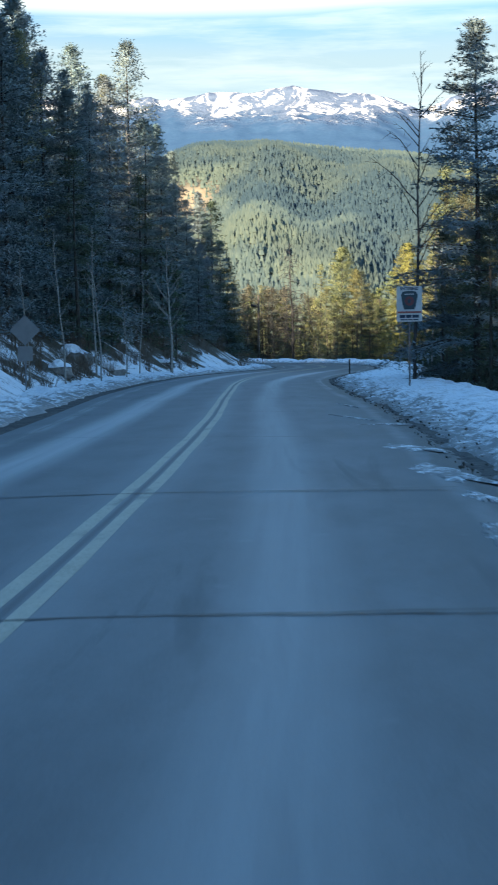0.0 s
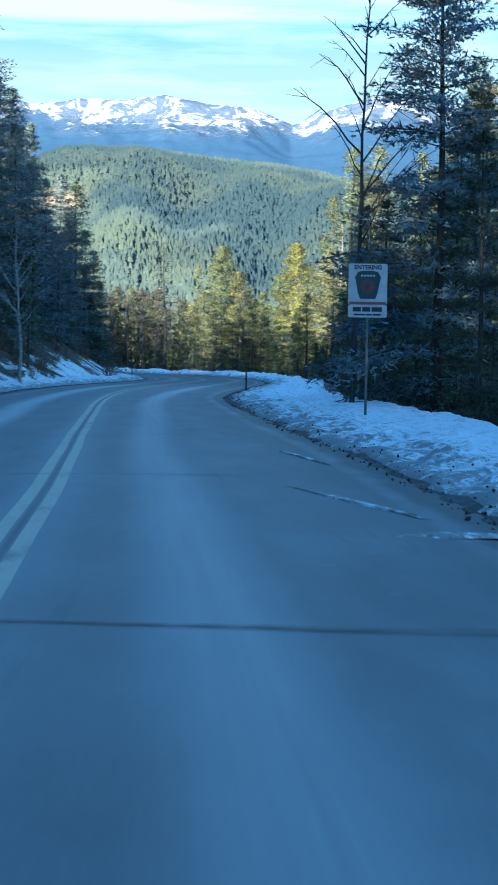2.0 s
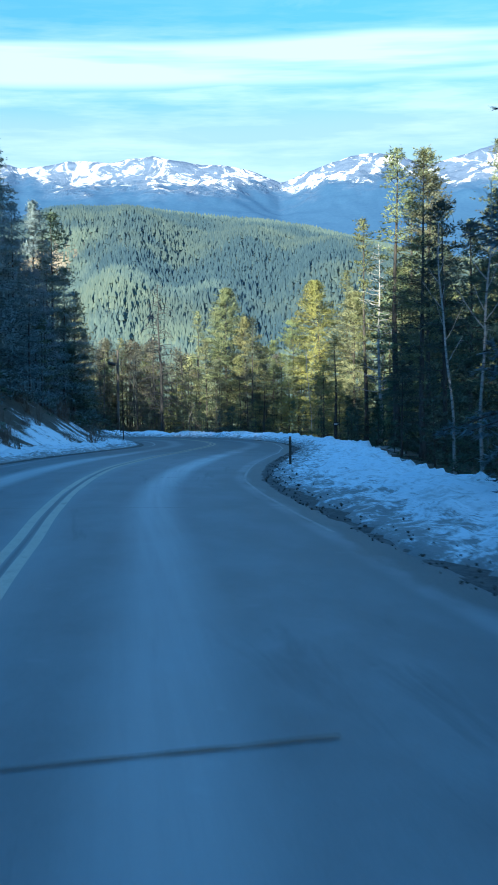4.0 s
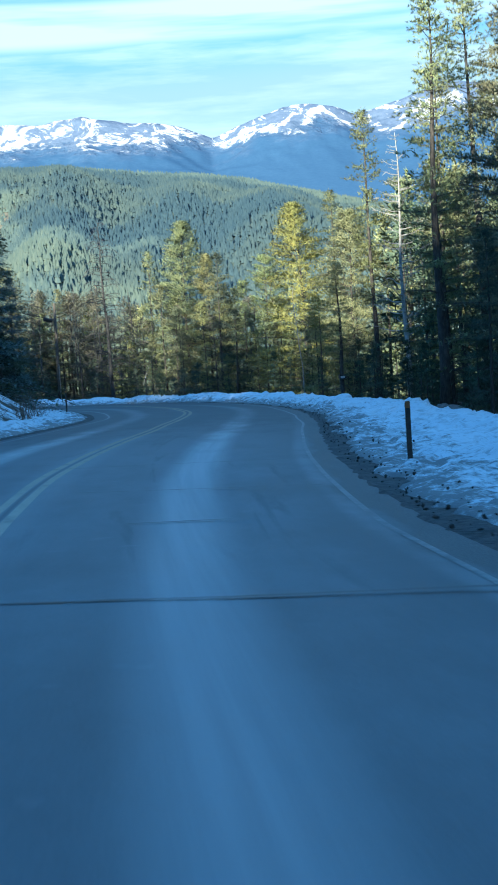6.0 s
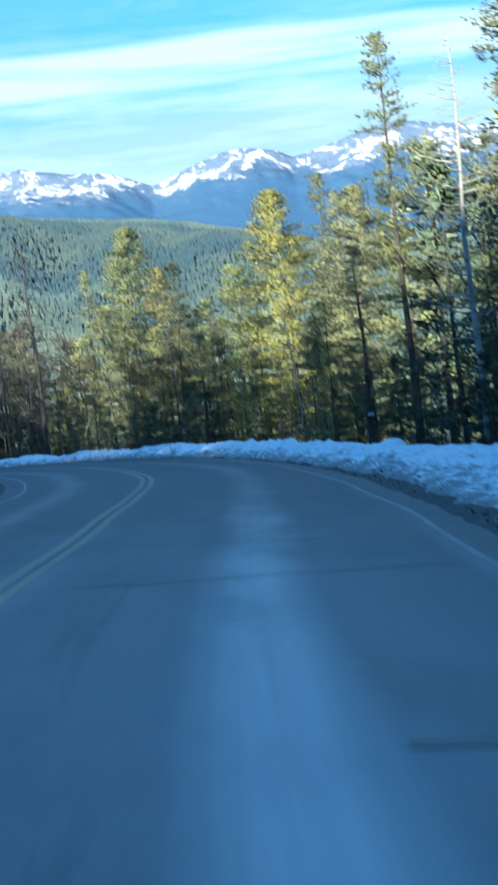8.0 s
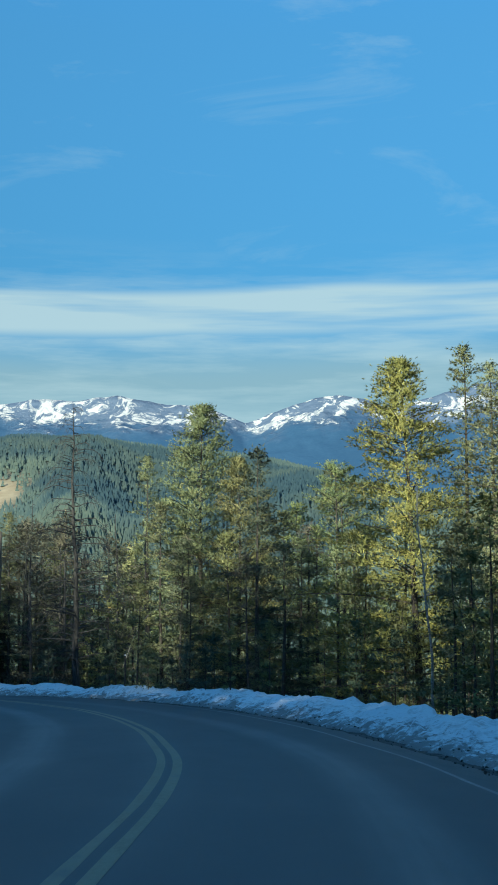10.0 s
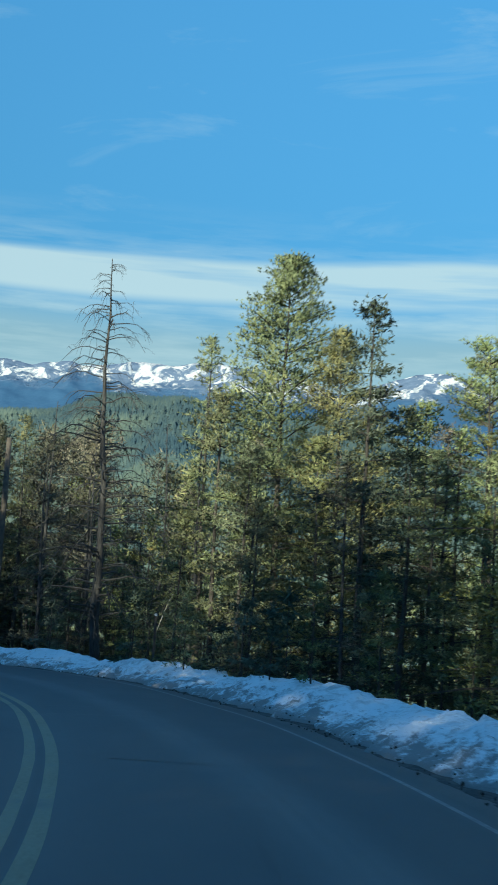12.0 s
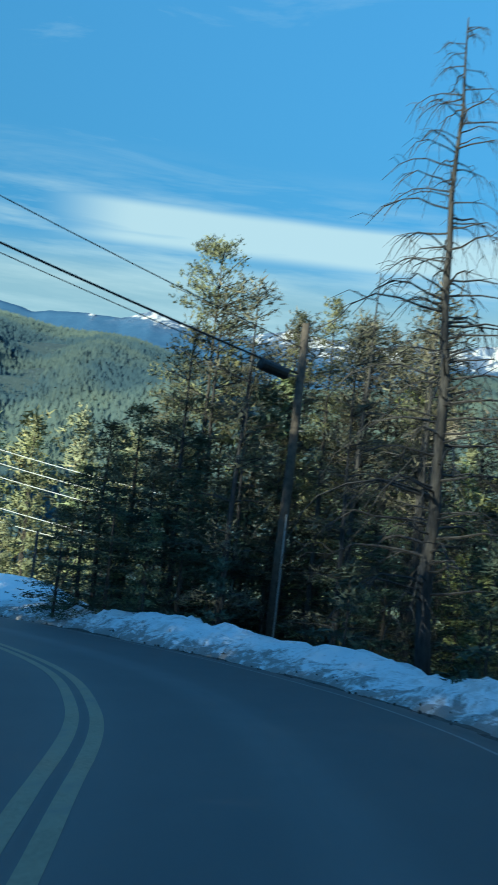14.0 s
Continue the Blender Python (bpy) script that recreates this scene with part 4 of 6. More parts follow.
tree_kind("pine_b", lambda: conifer("pine_tree", 15, 2.1, 11, M_PINE, M_BARK, 0.14, 0.02, 9.5, 5, 0.6, 20, 0.128, 0.12, 0.22, top_round=1.0, dead_below=0.32, clumps=4.0, tuft=3, bunch=0.12, width=0.072, heart=6, limb_share=0.8, perk=0.7, sparkle=0.4), 15, "round-topped lodgepole pine with dead lower branches", group="pines at the bend")
tree_kind("pine_c", lambda: conifer("pine_tree", 17, 1.25, 19, M_PINE, M_BARK, 0.10, 0.06, 11.0, 4, 0.36, 17, 0.135, 0.10, 0.26, dead_below=0.24, clumps=4.2, tuft=3, bunch=0.125, width=0.072, heart=4, limb_share=0.7, perk=0.65, sparkle=0.4), 17, "slender tall pine with a thin narrow crown", group="pines at the bend")
tree_kind("pine_mid", lambda: conifer("pine_tree", 9, 1.9, 91, M_PINE, M_BARK, 0.08, 0.06, 11.0, 5, 0.62, 17, 0.132, 0.06, 0.18, dead_below=0.10, clumps=3.8, tuft=3, bunch=0.13, width=0.072, limb_share=0.5, perk=0.65, sparkle=0.4), 9, "shorter yellow-green pine filling in between taller ones", group="pines at the bend")
tree_kind("spruce_a", lambda: conifer("spruce_tree", 13, 3.0, 23, M_SPRUCE, M_BARK, 0.03, 0.24, 9.0, 6, 0.68, 12, 0.155, 0.05, 0.16, clumps=2.8, tuft=3, bunch=0.18, limb_share=0.4, width=0.10, heart=8, spread=0.5, sparkle=0.2, core=1.5, inner=0.1), 13, "dense dark green spruce with drooping boughs", group="spruces by the road")
tree_kind("spruce_b", lambda: conifer("spruce_tree", 18, 3.8, 29, M_BLUE, M_BARK, 0.03, 0.24, 13.0, 6, 0.72, 15, 0.165, 0.05, 0.18, clumps=3.8, tuft=3, bunch=0.16, width=0.085, heart=9, spread=0.5, sparkle=0.2, core=1.5, inner=0.1), 18, "tall blue-green spruce with ragged open boughs", group="spruces by the road")
tree_kind("spruce_c", lambda: conifer("young_spruce", 5, 1.4, 31, M_SPRUCE, M_BARK, 0.02, 0.18, 9.0, 6, 0.7, 5, 0.28, 0.06, 0.22, clumps=2.2, tuft=2, bunch=0.16, limb_share=0.2, width=0.11, heart=3, spread=0.5, sparkle=0.12, core=1.4, inner=0.1), 5, "young dark spruce in the undergrowth", group="young spruces")
tree_kind("spruce_d", lambda: conifer("spruce_tree", 24, 4.4, 37, M_BLUE, M_BARK, 0.05, 0.14, 8.5, 6, 0.60, 11, 0.20, 0.05, 0.16, clumps=2.5, tuft=3, bunch=0.26, width=0.12, heart=8, spread=0.5, sparkle=0.2, core=1.4, inner=0.1, limb_share=0.3), 24, "very tall narrow fir with frosted blue-green crown", group="spruces by the road")
tree_kind("bank_fir", lambda: conifer("fir_tree", 17, 3.7, 67, M_BLUE, M_BARK, 0.03, 0.20, 9.0, 6, 0.66, 11, 0.165, 0.04, 0.14, clumps=3.0, tuft=3, bunch=0.22, limb_share=0.3, width=0.11, heart=8, spread=0.5, sparkle=0.2, core=1.5, inner=0.1), 17, "dense dark fir standing on the snowy bank", group="bank firs")
tree_kind("fir_mid", lambda: conifer("fir_tree", 20, 4.0, 69, M_BLUE, M_BARK, 0.03, 0.20, 6.0, 6, 0.66, 5, 0.30, 0.04, 0.14, clumps=2.0, tuft=2, bunch=0.3, limb_share=0.1, width=0.12, heart=6, spread=0.5, sparkle=0.12, core=1.5, inner=0.1), 20, "tall dark fir on the wooded bank", group="bank firs")
tree_kind("pine_far", lambda: conifer("pine_tree", 12, 2.1, 71, M_PINE, M_BARK, 0.14, 0.04, 6.0, 5, 0.5, 5, 0.34, 0.10, 0.22, clumps=2.0, tuft=2, bunch=0.26, limb_share=0.2, width=0.14, heart=4), 12, "lodgepole pine in the forest behind", group="forest pines")
tree_kind("spruce_far", lambda: conifer("spruce_tree", 13, 2.3, 73, M_SPRUCE, M_BARK, 0.03, 0.2, 5.5, 6, 0.65, 4, 0.42, 0.06, 0.18, clumps=1.5, tuft=2, bunch=0.28, limb_share=0.15, width=0.15, heart=5, spread=0.5, sparkle=0.12, core=1.4, inner=0.1), 13, "dark spruce in the forest behind", group="forest spruces")
tree_kind("fir_far", lambda: conifer("fir_tree", 20, 3.4, 79, M_BLUE, M_BARK, 0.03, 0.18, 3.4, 6, 0.6, 2, 0.55, 0.05, 0.16, clumps=1.2, tuft=1, bunch=0.5, limb_share=0.05, width=0.2, heart=5), 20, "tall dark fir on the wooded bank", group="bank firs")
tree_kind("twiggy", lambda: conifer("pine_tree", 12, 1.8, 97, M_LACE, M_DEAD, 0.10, 0.05, 8.0, 5, 0.45, 5, 0.24, 0.10, 0.25, clumps=3.2, tuft=3, bunch=0.24, limb_share=1.0, width=0.06, heart=1), 12, "thin grey-green pine with twiggy half-dead branches", group="half-dead pines")
tree_kind("snag", lambda: bare_tree("dead_pine", 16.5, 41, M_DEAD, 0.20, 140, 0.12, 3.5, 0.46, 0.80, (-0.5, -0.6), 5, 0.75, 0.09, 0.55), 16.5, "tall dead pine with grey drooping bare branches", "dead tree")
tree_kind("snag_thin", lambda: bare_tree("dead_pine", 12, 43, M_DEAD, 0.11, 34, 0.2, 1.0, 0.1, 0.35, (0.1, 0.1), 3), 12, "thin dead pine with short broken branches", "dead tree", "thin dead pines")
tree_kind("aspen", lambda: bare_tree("aspen_tree", 10, 47, M_ASPEN, 0.10, 20, 0.3, 1.9, 1.1, 0.0, (0.35, 0.1), 4), 10, "bare white-barked aspen with upswept limbs", group="bare aspens")
tree_kind("aspen_thin", lambda: bare_tree("aspen_tree", 9, 53, M_ASPEN, 0.06, 12, 0.45, 0.8, 1.3, 0.0, (0.5, 0.2), 2), 9, "slim bare aspen sapling with pale trunk", group="bare aspens")
tree_kind("aspen_tall", lambda: bare_tree("aspen_tree", 14, 59, M_ASPEN, 0.15, 64, 0.26, 2.1, 0.35, 0.12, (-0.2, 0.1), 3), 14, "tall half-dead aspen with pale knotted trunk", group="bare aspens")
tree_kind("forked", lambda: bare_tree("dead_tree", 16, 61, M_DEAD, 0.095, 24, 0.36, 2.6, 1.0, 0.05, (0.4, 0.0), 4), 16, "tall leafless dead tree with forked upswept limbs", "dead tree")

random.seed(5)
# beyond the outside of the bend
plant("pine_full", -0.9, 195.5, 16.0, 20, wide=1.05)
plant("spruce_a", 1.6, 186.5, 12.6, 60, wide=0.95, label="spruce with frosted tip among yellow-green pines")
plant("pine_gold", 1.0, 192.6, 12.9, 140, wide=0.9, label="golden-green pine among darker neighbours")
plant("pine_b", 6.8, 195, 13.6, 10, label="round-topped pine standing clear behind the others")
plant("pine_gold", 8.1, 179, 15.4, 200, wide=1.15)
plant("pine_full", 9.8, 166.5, 13.4, 290, wide=1.1)
plant("pine_b", 6.1, 191, 12.6, 80)
plant("pine_c", -3.8, 202, 14.8, 30)
plant("snag_thin", -4.0, 200.2, 12.0, 15, label="dead pine with a pale broken trunk")
plant("snag", -7.95, 203.2, 17.1 - ground_at(-7.95, 203.2), 0)
plant("snag_thin", -5.9, 210, 12.0, 120)
plant("pine_b", -18.4, 216.5, 15.0, 40, label="pine with a long bare trunk and rounded crown")
plant("pine_c", -13.0, 212.5, 12.4, 70)
plant("pine_c", -15.2, 216, 12.6, 190)
plant("snag_thin", -11.6, 211, 13.0, 250)
plant("pine_b", -10.2, 214, 10.5, 250)
for x, y, h, t in ((5.1, 184.0, 7.8, 200), (3.6, 186.2, 8.0, 260), (3.1, 188.8, 9.6, 30), (2.5, 194.2, 10.6, 120), (6.2, 182.6, 8.6, 300), (-1.8, 197.5, 9.8, 75), (6.4, 187.5, 9.0, 160), (8.4, 185.0, 9.4, 250)):
    plant("pine_mid", x, y, h, t)
plant("spruce_a", 2.6, 183.5, 7.6, 0, wide=1.25, label="dark spreading spruce at the edge of the bend")
plant("pine_mid", -2.0, 190.5, 8.2, 330, label="small pine with orange-brown lower needles")
for x, y, h, t in ((-3.0, 194.0, 10.4, 50), (0.4, 190.4, 8.6, 150), (-1.6, 188.8, 6.2, 240), (-4.2, 193.6, 6.0, 310), (4.6, 187.6, 9.0, 20), (4.2, 192.5, 10.8, 95)):
    plant("pine_mid", x, y, h, t)
plant("aspen_tall", 9.3, 143.9, 14.5, 100)
plant("pine_c", 9.6, 155.6, 18.0, 10, label="slender tall pine with a wispy thin crown")
plant("pine_c", 11.6, 145, 18.5, 200, wide=1.2)
plant("pine_c", 8.9, 133, 19.0, 290, wide=1.25, label="pine with a dark leaning trunk and high crown")
plant("pine_c", 12.0, 137, 20.0, 50, wide=1.3)
plant("pine_a", 9.2, 122, 15.5, 100)
plant("aspen_thin", 6.0, 165, 7.6, 170, label="slim pale birch trunk leaning at the snow edge")
plant("spruce_b", 6.4, 71, 18.2, 15, wide=1.15)
plant("forked", 3.2, 69.5, 16.2, 25)
plant("spruce_a", 9.0, 78, 14.0, 75)
plant("spruce_b", 9.5, 66, 17.0, 115)
plant("spruce_b", 11.0, 90, 17.5, 205)
plant("spruce_a", 7.2, 82, 9.5, 10)
plant("aspen_thin", 4.8, 84, 9.0, 10)
plant("aspen_thin", 6.2, 96, 9.5, 130)
plant("spruce_a", 7.5, 106, 11.5, 230)
plant("pine_c", 7.4, 112, 15.0, 230)

for x, y, h in ((6.0, 61, 9.0), (8.4, 58.5, 12.0), (4.9, 74.5, 8.5), (7.6, 75, 11.0), (5.4, 79, 7.0), (10.4, 62.5, 13.0), (6.6, 89, 9.5), (8.6, 97, 11.0), (9.8, 112, 12.0), (11.2, 128, 12.5), (7.0, 116, 6.5)):
    plant("spruce_a", x, y, h, label="dense dark spruce in the shade beside the road")

# the wall of trees on the bank
for key, x, y, top in (("spruce_d", -20.2, 131.6, 30.2), ("spruce_d", -25.4, 131, 29.9), ("pine_a", -22.4, 128, 26.4), ("spruce_d", -27.5, 118, 30.5), ("spruce_d", -24.5, 108, 27.5),
                       ("spruce_b", -16.9, 158.9, 19.4), ("spruce_a", -15.3, 157.6, 18.4), ("spruce_a", -13.8, 160.5, 12.4), ("spruce_a", -14.8, 163, 10.6), ("spruce_b", -18.3, 148, 22.5),
                       ("spruce_b", -18.8, 140, 24.0), ("spruce_a", -18.0, 122, 17.0), ("spruce_b", -20.5, 112, 21.5), ("spruce_a", -17.2, 134, 14.0), ("spruce_a", -16.6, 150, 13.0),
                       ("spruce_b", -19.0, 96, 19.5), ("spruce_a", -17.0, 88, 14.5), ("spruce_b", -19.5, 80, 20.5), ("pine_a", -21.5, 90, 22.0), ("spruce_a", -18.5, 103, 13.0)):
    plant(key, x, y, top - ground_at(x, y))
for x, y, top in ((-20.1, 82, 20.1), (-20.2, 88, 19.0), (-20.2, 94, 21.4), (-23.5, 94, 23.6), (-19.9, 100, 21.5), (-23.2, 100, 23.1), (-19.4, 106, 21.0), (-22.7, 106, 24.4), (-18.9, 112, 20.9),
                  (-21.6, 118, 24.0), (-17.8, 124, 21.8), (-21.1, 124, 25.5), (-17.2, 130, 19.5), (-16.6, 137, 17.2), (-19.9, 137, 24.0), (-16.4, 144, 17.0), (-19.9, 150, 21.6), (-20.0, 76, 18.6), (-19.0, 70, 17.0)):
    plant("bank_fir", x, y, top - ground_at(x, y))
plant("aspen_tall", -19.4, 127, 24.0 - ground_at(-19.4, 127), 20, label="tall bare aspen with a forked pale crown")
plant("aspen", -13.2, 105, 10.2, 200)
for x, y, h in ((-13.4, 76, 7.5), (-14.2, 70, 8.0), (-15.2, 84, 9.0), (-13.9, 88, 6.5), (-14.6, 98, 7.5), (-14.4, 63, 6.0)):
    plant("aspen_thin", x, y, h)


def clear_of(x, y, placed, gap):
    return all((x - a) ** 2 + (y - b) ** 2 > gap * gap for a, b in placed)


def screens(x, y):
    """Whether a tree here would hide the foot of the pole, of the tall snag or the mailbox from the road."""
    if 138 < y < 153.8 and abs(x - 6.95 - 0.2 * (y - 152.9)) < 1.1:
        return True
    for a, b in ((-13.4, 209.2), (-7.95, 203.2)):
        along = 0.21 * (x - a) - 0.98 * (y - b)
        across = 0.98 * (x - a) + 0.21 * (y - b)
        if -1.6 < along < 9 and abs(across) < 1.5:
            return True
    return False


def fill(count, pick, lo, hi, keep, gap, seed):
    """Forest between the measured trees."""
    rng = random.Random(seed)
    placed = []
    tries = 0
    while len(placed) < count and tries < count * 40:
        tries += 1
        x, y = rng.uniform(lo[0], hi[0]), rng.uniform(lo[1], hi[1])
        if not keep(x, y) or not clear_of(x, y, placed, gap) or screens(x, y):
            continue
        placed.append((x, y))
        key, a, b = pick(rng)
        plant(key, x, y, rng.uniform(a, b), rng.uniform(0, 360))


def lateral(x, y):
    i, s = road_near(np.array([[x, y]]))
    return float(s[0]), float(WR[i[0]])


# right of the road, up to the bend
fill(24, lambda r: r.choice([("pine_b", 12, 17), ("pine_c", 12, 17), ("spruce_a", 8, 13), ("pine_a", 11, 15)]), (10, 48), (26, 182), lambda x, y: 12.5 < lateral(x, y)[0] < 19, 3.2, 2)
fill(46, lambda r: r.choice([("pine_far", 11, 16), ("spruce_far", 10, 15), ("pine_far", 12, 17)]), (14, 48), (48, 182), lambda x, y: lateral(x, y)[0] > 19, 3.8, 14)
fill(52, lambda r: r.choice([("spruce_c", 2.0, 4.0), ("spruce_c", 1.5, 3), ("spruce_far", 3, 5)]), (6, 62), (26, 150), lambda x, y: 9.2 < lateral(x, y)[0] < 17, 1.9, 3)
fill(64, lambda r: r.choice([("spruce_far", 9, 13), ("spruce_far", 7, 11), ("pine_far", 10, 14)]), (11, 112), (34, 178), lambda x, y: lateral(x, y)[0] > 14, 2.3, 41)
# beyond the bend, the ground falling away
fill(64, lambda r: r.choice([("pine_far", 9, 12.5), ("pine_far", 8, 12), ("pine_far", 9, 12), ("pine_far", 7, 10)]), (-19, 200), (32, 262), lambda x, y: lateral(x, y)[0] > 11 and y > 208 - 0.35 * x - (10 if x > 9 else 0) and x + 3.6 > -0.37 * (y - 167), 3.2, 4)
fill(40, lambda r: r.choice([("spruce_c", 1.5, 3), ("spruce_c", 2, 3.5), ("pine_far", 3.0, 4.5)]), (-20, 178), (20, 222), lambda x, y: 7.6 < lateral(x, y)[0] < 15 and x + 3.6 > -0.37 * (y - 167), 1.7, 6)
def in_wood(x, y):
    """Clear of the road, and right of the gap where the valley shows."""
    return lateral(x, y)[0] > 8.5 and x + 3.6 > -0.37 * (y - 167)


fill(34, lambda r: r.choice([("twiggy", 10, 13.5), ("twiggy", 9, 12), ("pine_far", 9, 12.5), ("spruce_far", 8, 10)]), (-30, 212), (-4, 240), in_wood, 2.2, 31)
fill(46, lambda r: r.choice([("pine_far", 5, 8), ("spruce_far", 3, 5), ("twiggy", 7, 10)]), (-20, 184), (24, 232), lambda x, y: in_wood(x, y) and 10 < lateral(x, y)[0] < 26, 2.2, 33)
fill(16, lambda r: r.choice([("twiggy", 11, 13.5), ("twiggy", 10, 12.5)]), (-17, 206.5), (-5, 224), lambda x, y: in_wood(x, y) and lateral(x, y)[0] > 9.5, 1.9, 35)
fill(34, lambda r: r.choice([("pine_far", 4, 7), ("spruce_far", 2.5, 4), ("spruce_c", 1.5, 3)]), (5, 140), (18, 190), lambda x, y: 9.0 < lateral(x, y)[0] < 15, 1.8, 37)
# unseen firs added where stray sun still reached the road and snow
for x, y, h in ((-27.3, 165.8, 14.0), (-23.0, 153.3, 13.5), (-24.1, 164.8, 13.6), (-22.2, 150.5, 14.2), (-26.1, 169.0, 15.0), (-23.1, 159.1, 15.0), (-24.9, 171.8, 15.2), (-31.2, 177.8, 15.4),
                (-54.0, 197.0, 19.0), (-51.0, 195.5, 18.5), (-57.5, 198.0, 19.5), (-48.0, 194.0, 18.0), (-60.5, 196.5, 19.0), (-45.0, 192.5, 18.0)):
    plant("fir_far", x, y, h)
for x, y, h in ((-17.5, 214.4, 12.8), (-15.2, 216.0, 12.4), (-12.7, 216.4, 12.2), (-12.0, 214.4, 12.2), (-10.8, 214.0, 11.4), (-11.4, 218.0, 12.4), (-9.6, 212.0, 11.0)):
    plant("twiggy", x, y, h)
# some thicken the wall by the road, the rest are added to block sun
for x, y, top in ((-19.0, 143.0, 21.0), (-21.5, 139.0, 23.0), (-18.0, 146.5, 19.0), (-20.5, 146.0, 22.0), (-15.6, 150.0, 13.0), (-14.6, 147.0, 11.5), (-16.8, 144.0, 14.5), (-15.0, 141.0, 12.0), (-17.5, 153.5, 15.5), (-19.5, 160.0, 15.5), (-21.5, 166.0, 14.0), (-20.5, 171.0, 12.5), (-23.0, 175.5, 12.0), (-26.0, 179.0, 12.0), (-15.2, 166.5, 10.5), (-16.8, 170.5, 10.0), (-18.6, 174.0, 10.0), (-14.4, 158.5, 14.0), (-16.2, 161.0, 15.0), (-13.2, 162.5, 9.0), (-15.2, 154.5, 15.5), (-17.0, 165.0, 12.0)):
    plant("bank_fir", x, y, top - ground_at(x, y))
for x, y, top in ((-19.4, 206.5, 3.2), (-19.5, 208.5, 4.6), (-19.7, 210.5, 6.3), (-19.5, 212.5, 7.2), (-18.4, 213.5, 7.0), (-17.2, 212.0, 6.2), (-18.2, 207.5, 4.8), (-17.4, 208.5, 5.2), (-16.2, 208.5, 4.6),
                  (-16.0, 211.0, 4.8), (-14.6, 213.0, 4.6), (-12.2, 212.6, 4.8), (-10.8, 208.8, 4.6), (-6.8, 205.5, 4.2), (-5.6, 201.0, 3.6), (-9.6, 206.5, 4.0)):
    plant("spruce_a", x, y, top - ground_at(x, y) + 0.3, wide=1.5, label="low dark spruce packed behind the snow bank")
fill(34, lambda r: r.choice([("pine_far", 8, 12), ("spruce_far", 7, 11), ("pine_far", 9, 13)]), (-92, 268), (-38, 345), lambda x, y: lateral(x, y)[0] > 20, 4.0, 21)
for x, y, top in ((-66, 298, 15.5), (-63, 303, 14.5), (-60, 297, 16.0), (-57.5, 304, 14.0), (-55.5, 298, 16.5), (-52.5, 305, 15.2), (-50.5, 299, 14.0), (-69, 304, 16.8), (-64, 294, 10.5), (-58, 293, 10.0), (-53, 294, 11.0)):
    plant("pine_far", x, y, top - ground_at(x, y), label="sunlit pine across the falling valley")
# up the bank behind the wall, and inside the bend, mostly unseen sun blockers


def massed(name, spots, label):
    """Many unseen firs that block the sun, joined into one object."""
    proto = TREES["fir_far"][5]
    pieces = [o.data for o in proto.children if o.name.split(".")[0] in ("trunk", "crown")]
    rng = np.random.default_rng(len(spots))
    for me, mat in ((m, m.materials[0]) for m in pieces):
        co = np.empty(len(me.vertices) * 3, np.float32)
        me.vertices.foreach_get("co", co)
        co = co.reshape(-1, 3)
        nor = np.empty(len(me.vertices) * 3, np.float32)
        me.vertices.foreach_get("normal", nor)
        if mat is not M_BARK:
            loops = np.empty(len(me.loops) * 3, np.float32)
            me.corner_normals.foreach_get("vector", loops)
            nor = loops
        nor = nor.reshape(-1, 3)
        faces = [tuple(p.vertices) for p in me.polygons]
        verts, normals, polys = [], [], []
        for k, (x, y, h) in enumerate(spots):
            a, g = rng.uniform(0, 6.283), h / 20.0
            turn = np.array([[math.cos(a), -math.sin(a), 0], [math.sin(a), math.cos(a), 0], [0, 0, 1]])
            verts.append(co @ turn.T * g + np.array([x, y, ground_at(x, y) - 0.05]))
            normals.append(nor @ turn.T)
            polys.extend(tuple(v + k * len(co) for v in f) for f in faces)
        ob = mesh_object(name, np.concatenate(verts), polys, mat, smooth=True)
        if mat is not M_BARK:
            ob.data.normals_split_custom_set_from_vertices(np.concatenate(normals).tolist())
        tagged(ob, label if mat is not M_BARK else "bare trunks of the unseen shading firs on the bank", "forest", kind="stuff")


def scatter(count, heights, lo, hi, keep, gap, seed):
    """Spots for the massed, unseen shading firs."""
    rng = random.Random(seed)
    out = []
    for k in range(count * 40):
        x, y = rng.uniform(lo[0], hi[0]), rng.uniform(lo[1], hi[1])
        if len(out) < count and keep(x, y) and clear_of(x, y, [q[:2] for q in out], gap):
            out.append((x, y, rng.uniform(*heights(y))))
    return out


fill(40, lambda r: ("fir_mid", 18, 22), (-38, 68), (-21, 98), lambda x, y: lateral(x, y)[0] < -15.5, 2.5, 28)
# out of view up the bank, added to keep sun off the road
bank = scatter(110, lambda y: (27, 32), (-50, 26), (-22, 68), lambda x, y: lateral(x, y)[0] < -15.5, 2.5, 8)
fill(92, lambda r: r.choice([("fir_mid", 10.5, 13.5), ("fir_mid", 11, 14)]), (-50, 96), (-21, 166), lambda x, y: lateral(x, y)[0] < -16, 2.6, 18)
# unseen firs added inside the bend for the shade they cast
fill(66, lambda r: r.choice([("fir_far", 18, 22), ("fir_far", 16, 20)]), (-75, 140), (-26, 198), lambda x, y: lateral(x, y)[0] < -11 and x < -10 - 0.62 * (y - 167), 3.4, 19)
bank += scatter(120, lambda y: (22, 27), (-46, -60), (-14, 28), lambda x, y: lateral(x, y)[0] < -14, 3.0, 9)
bank += scatter(34, lambda y: (16, 19), (-46, 176), (-24, 192.5), lambda x, y: lateral(x, y)[0] < -10, 2.4, 51)
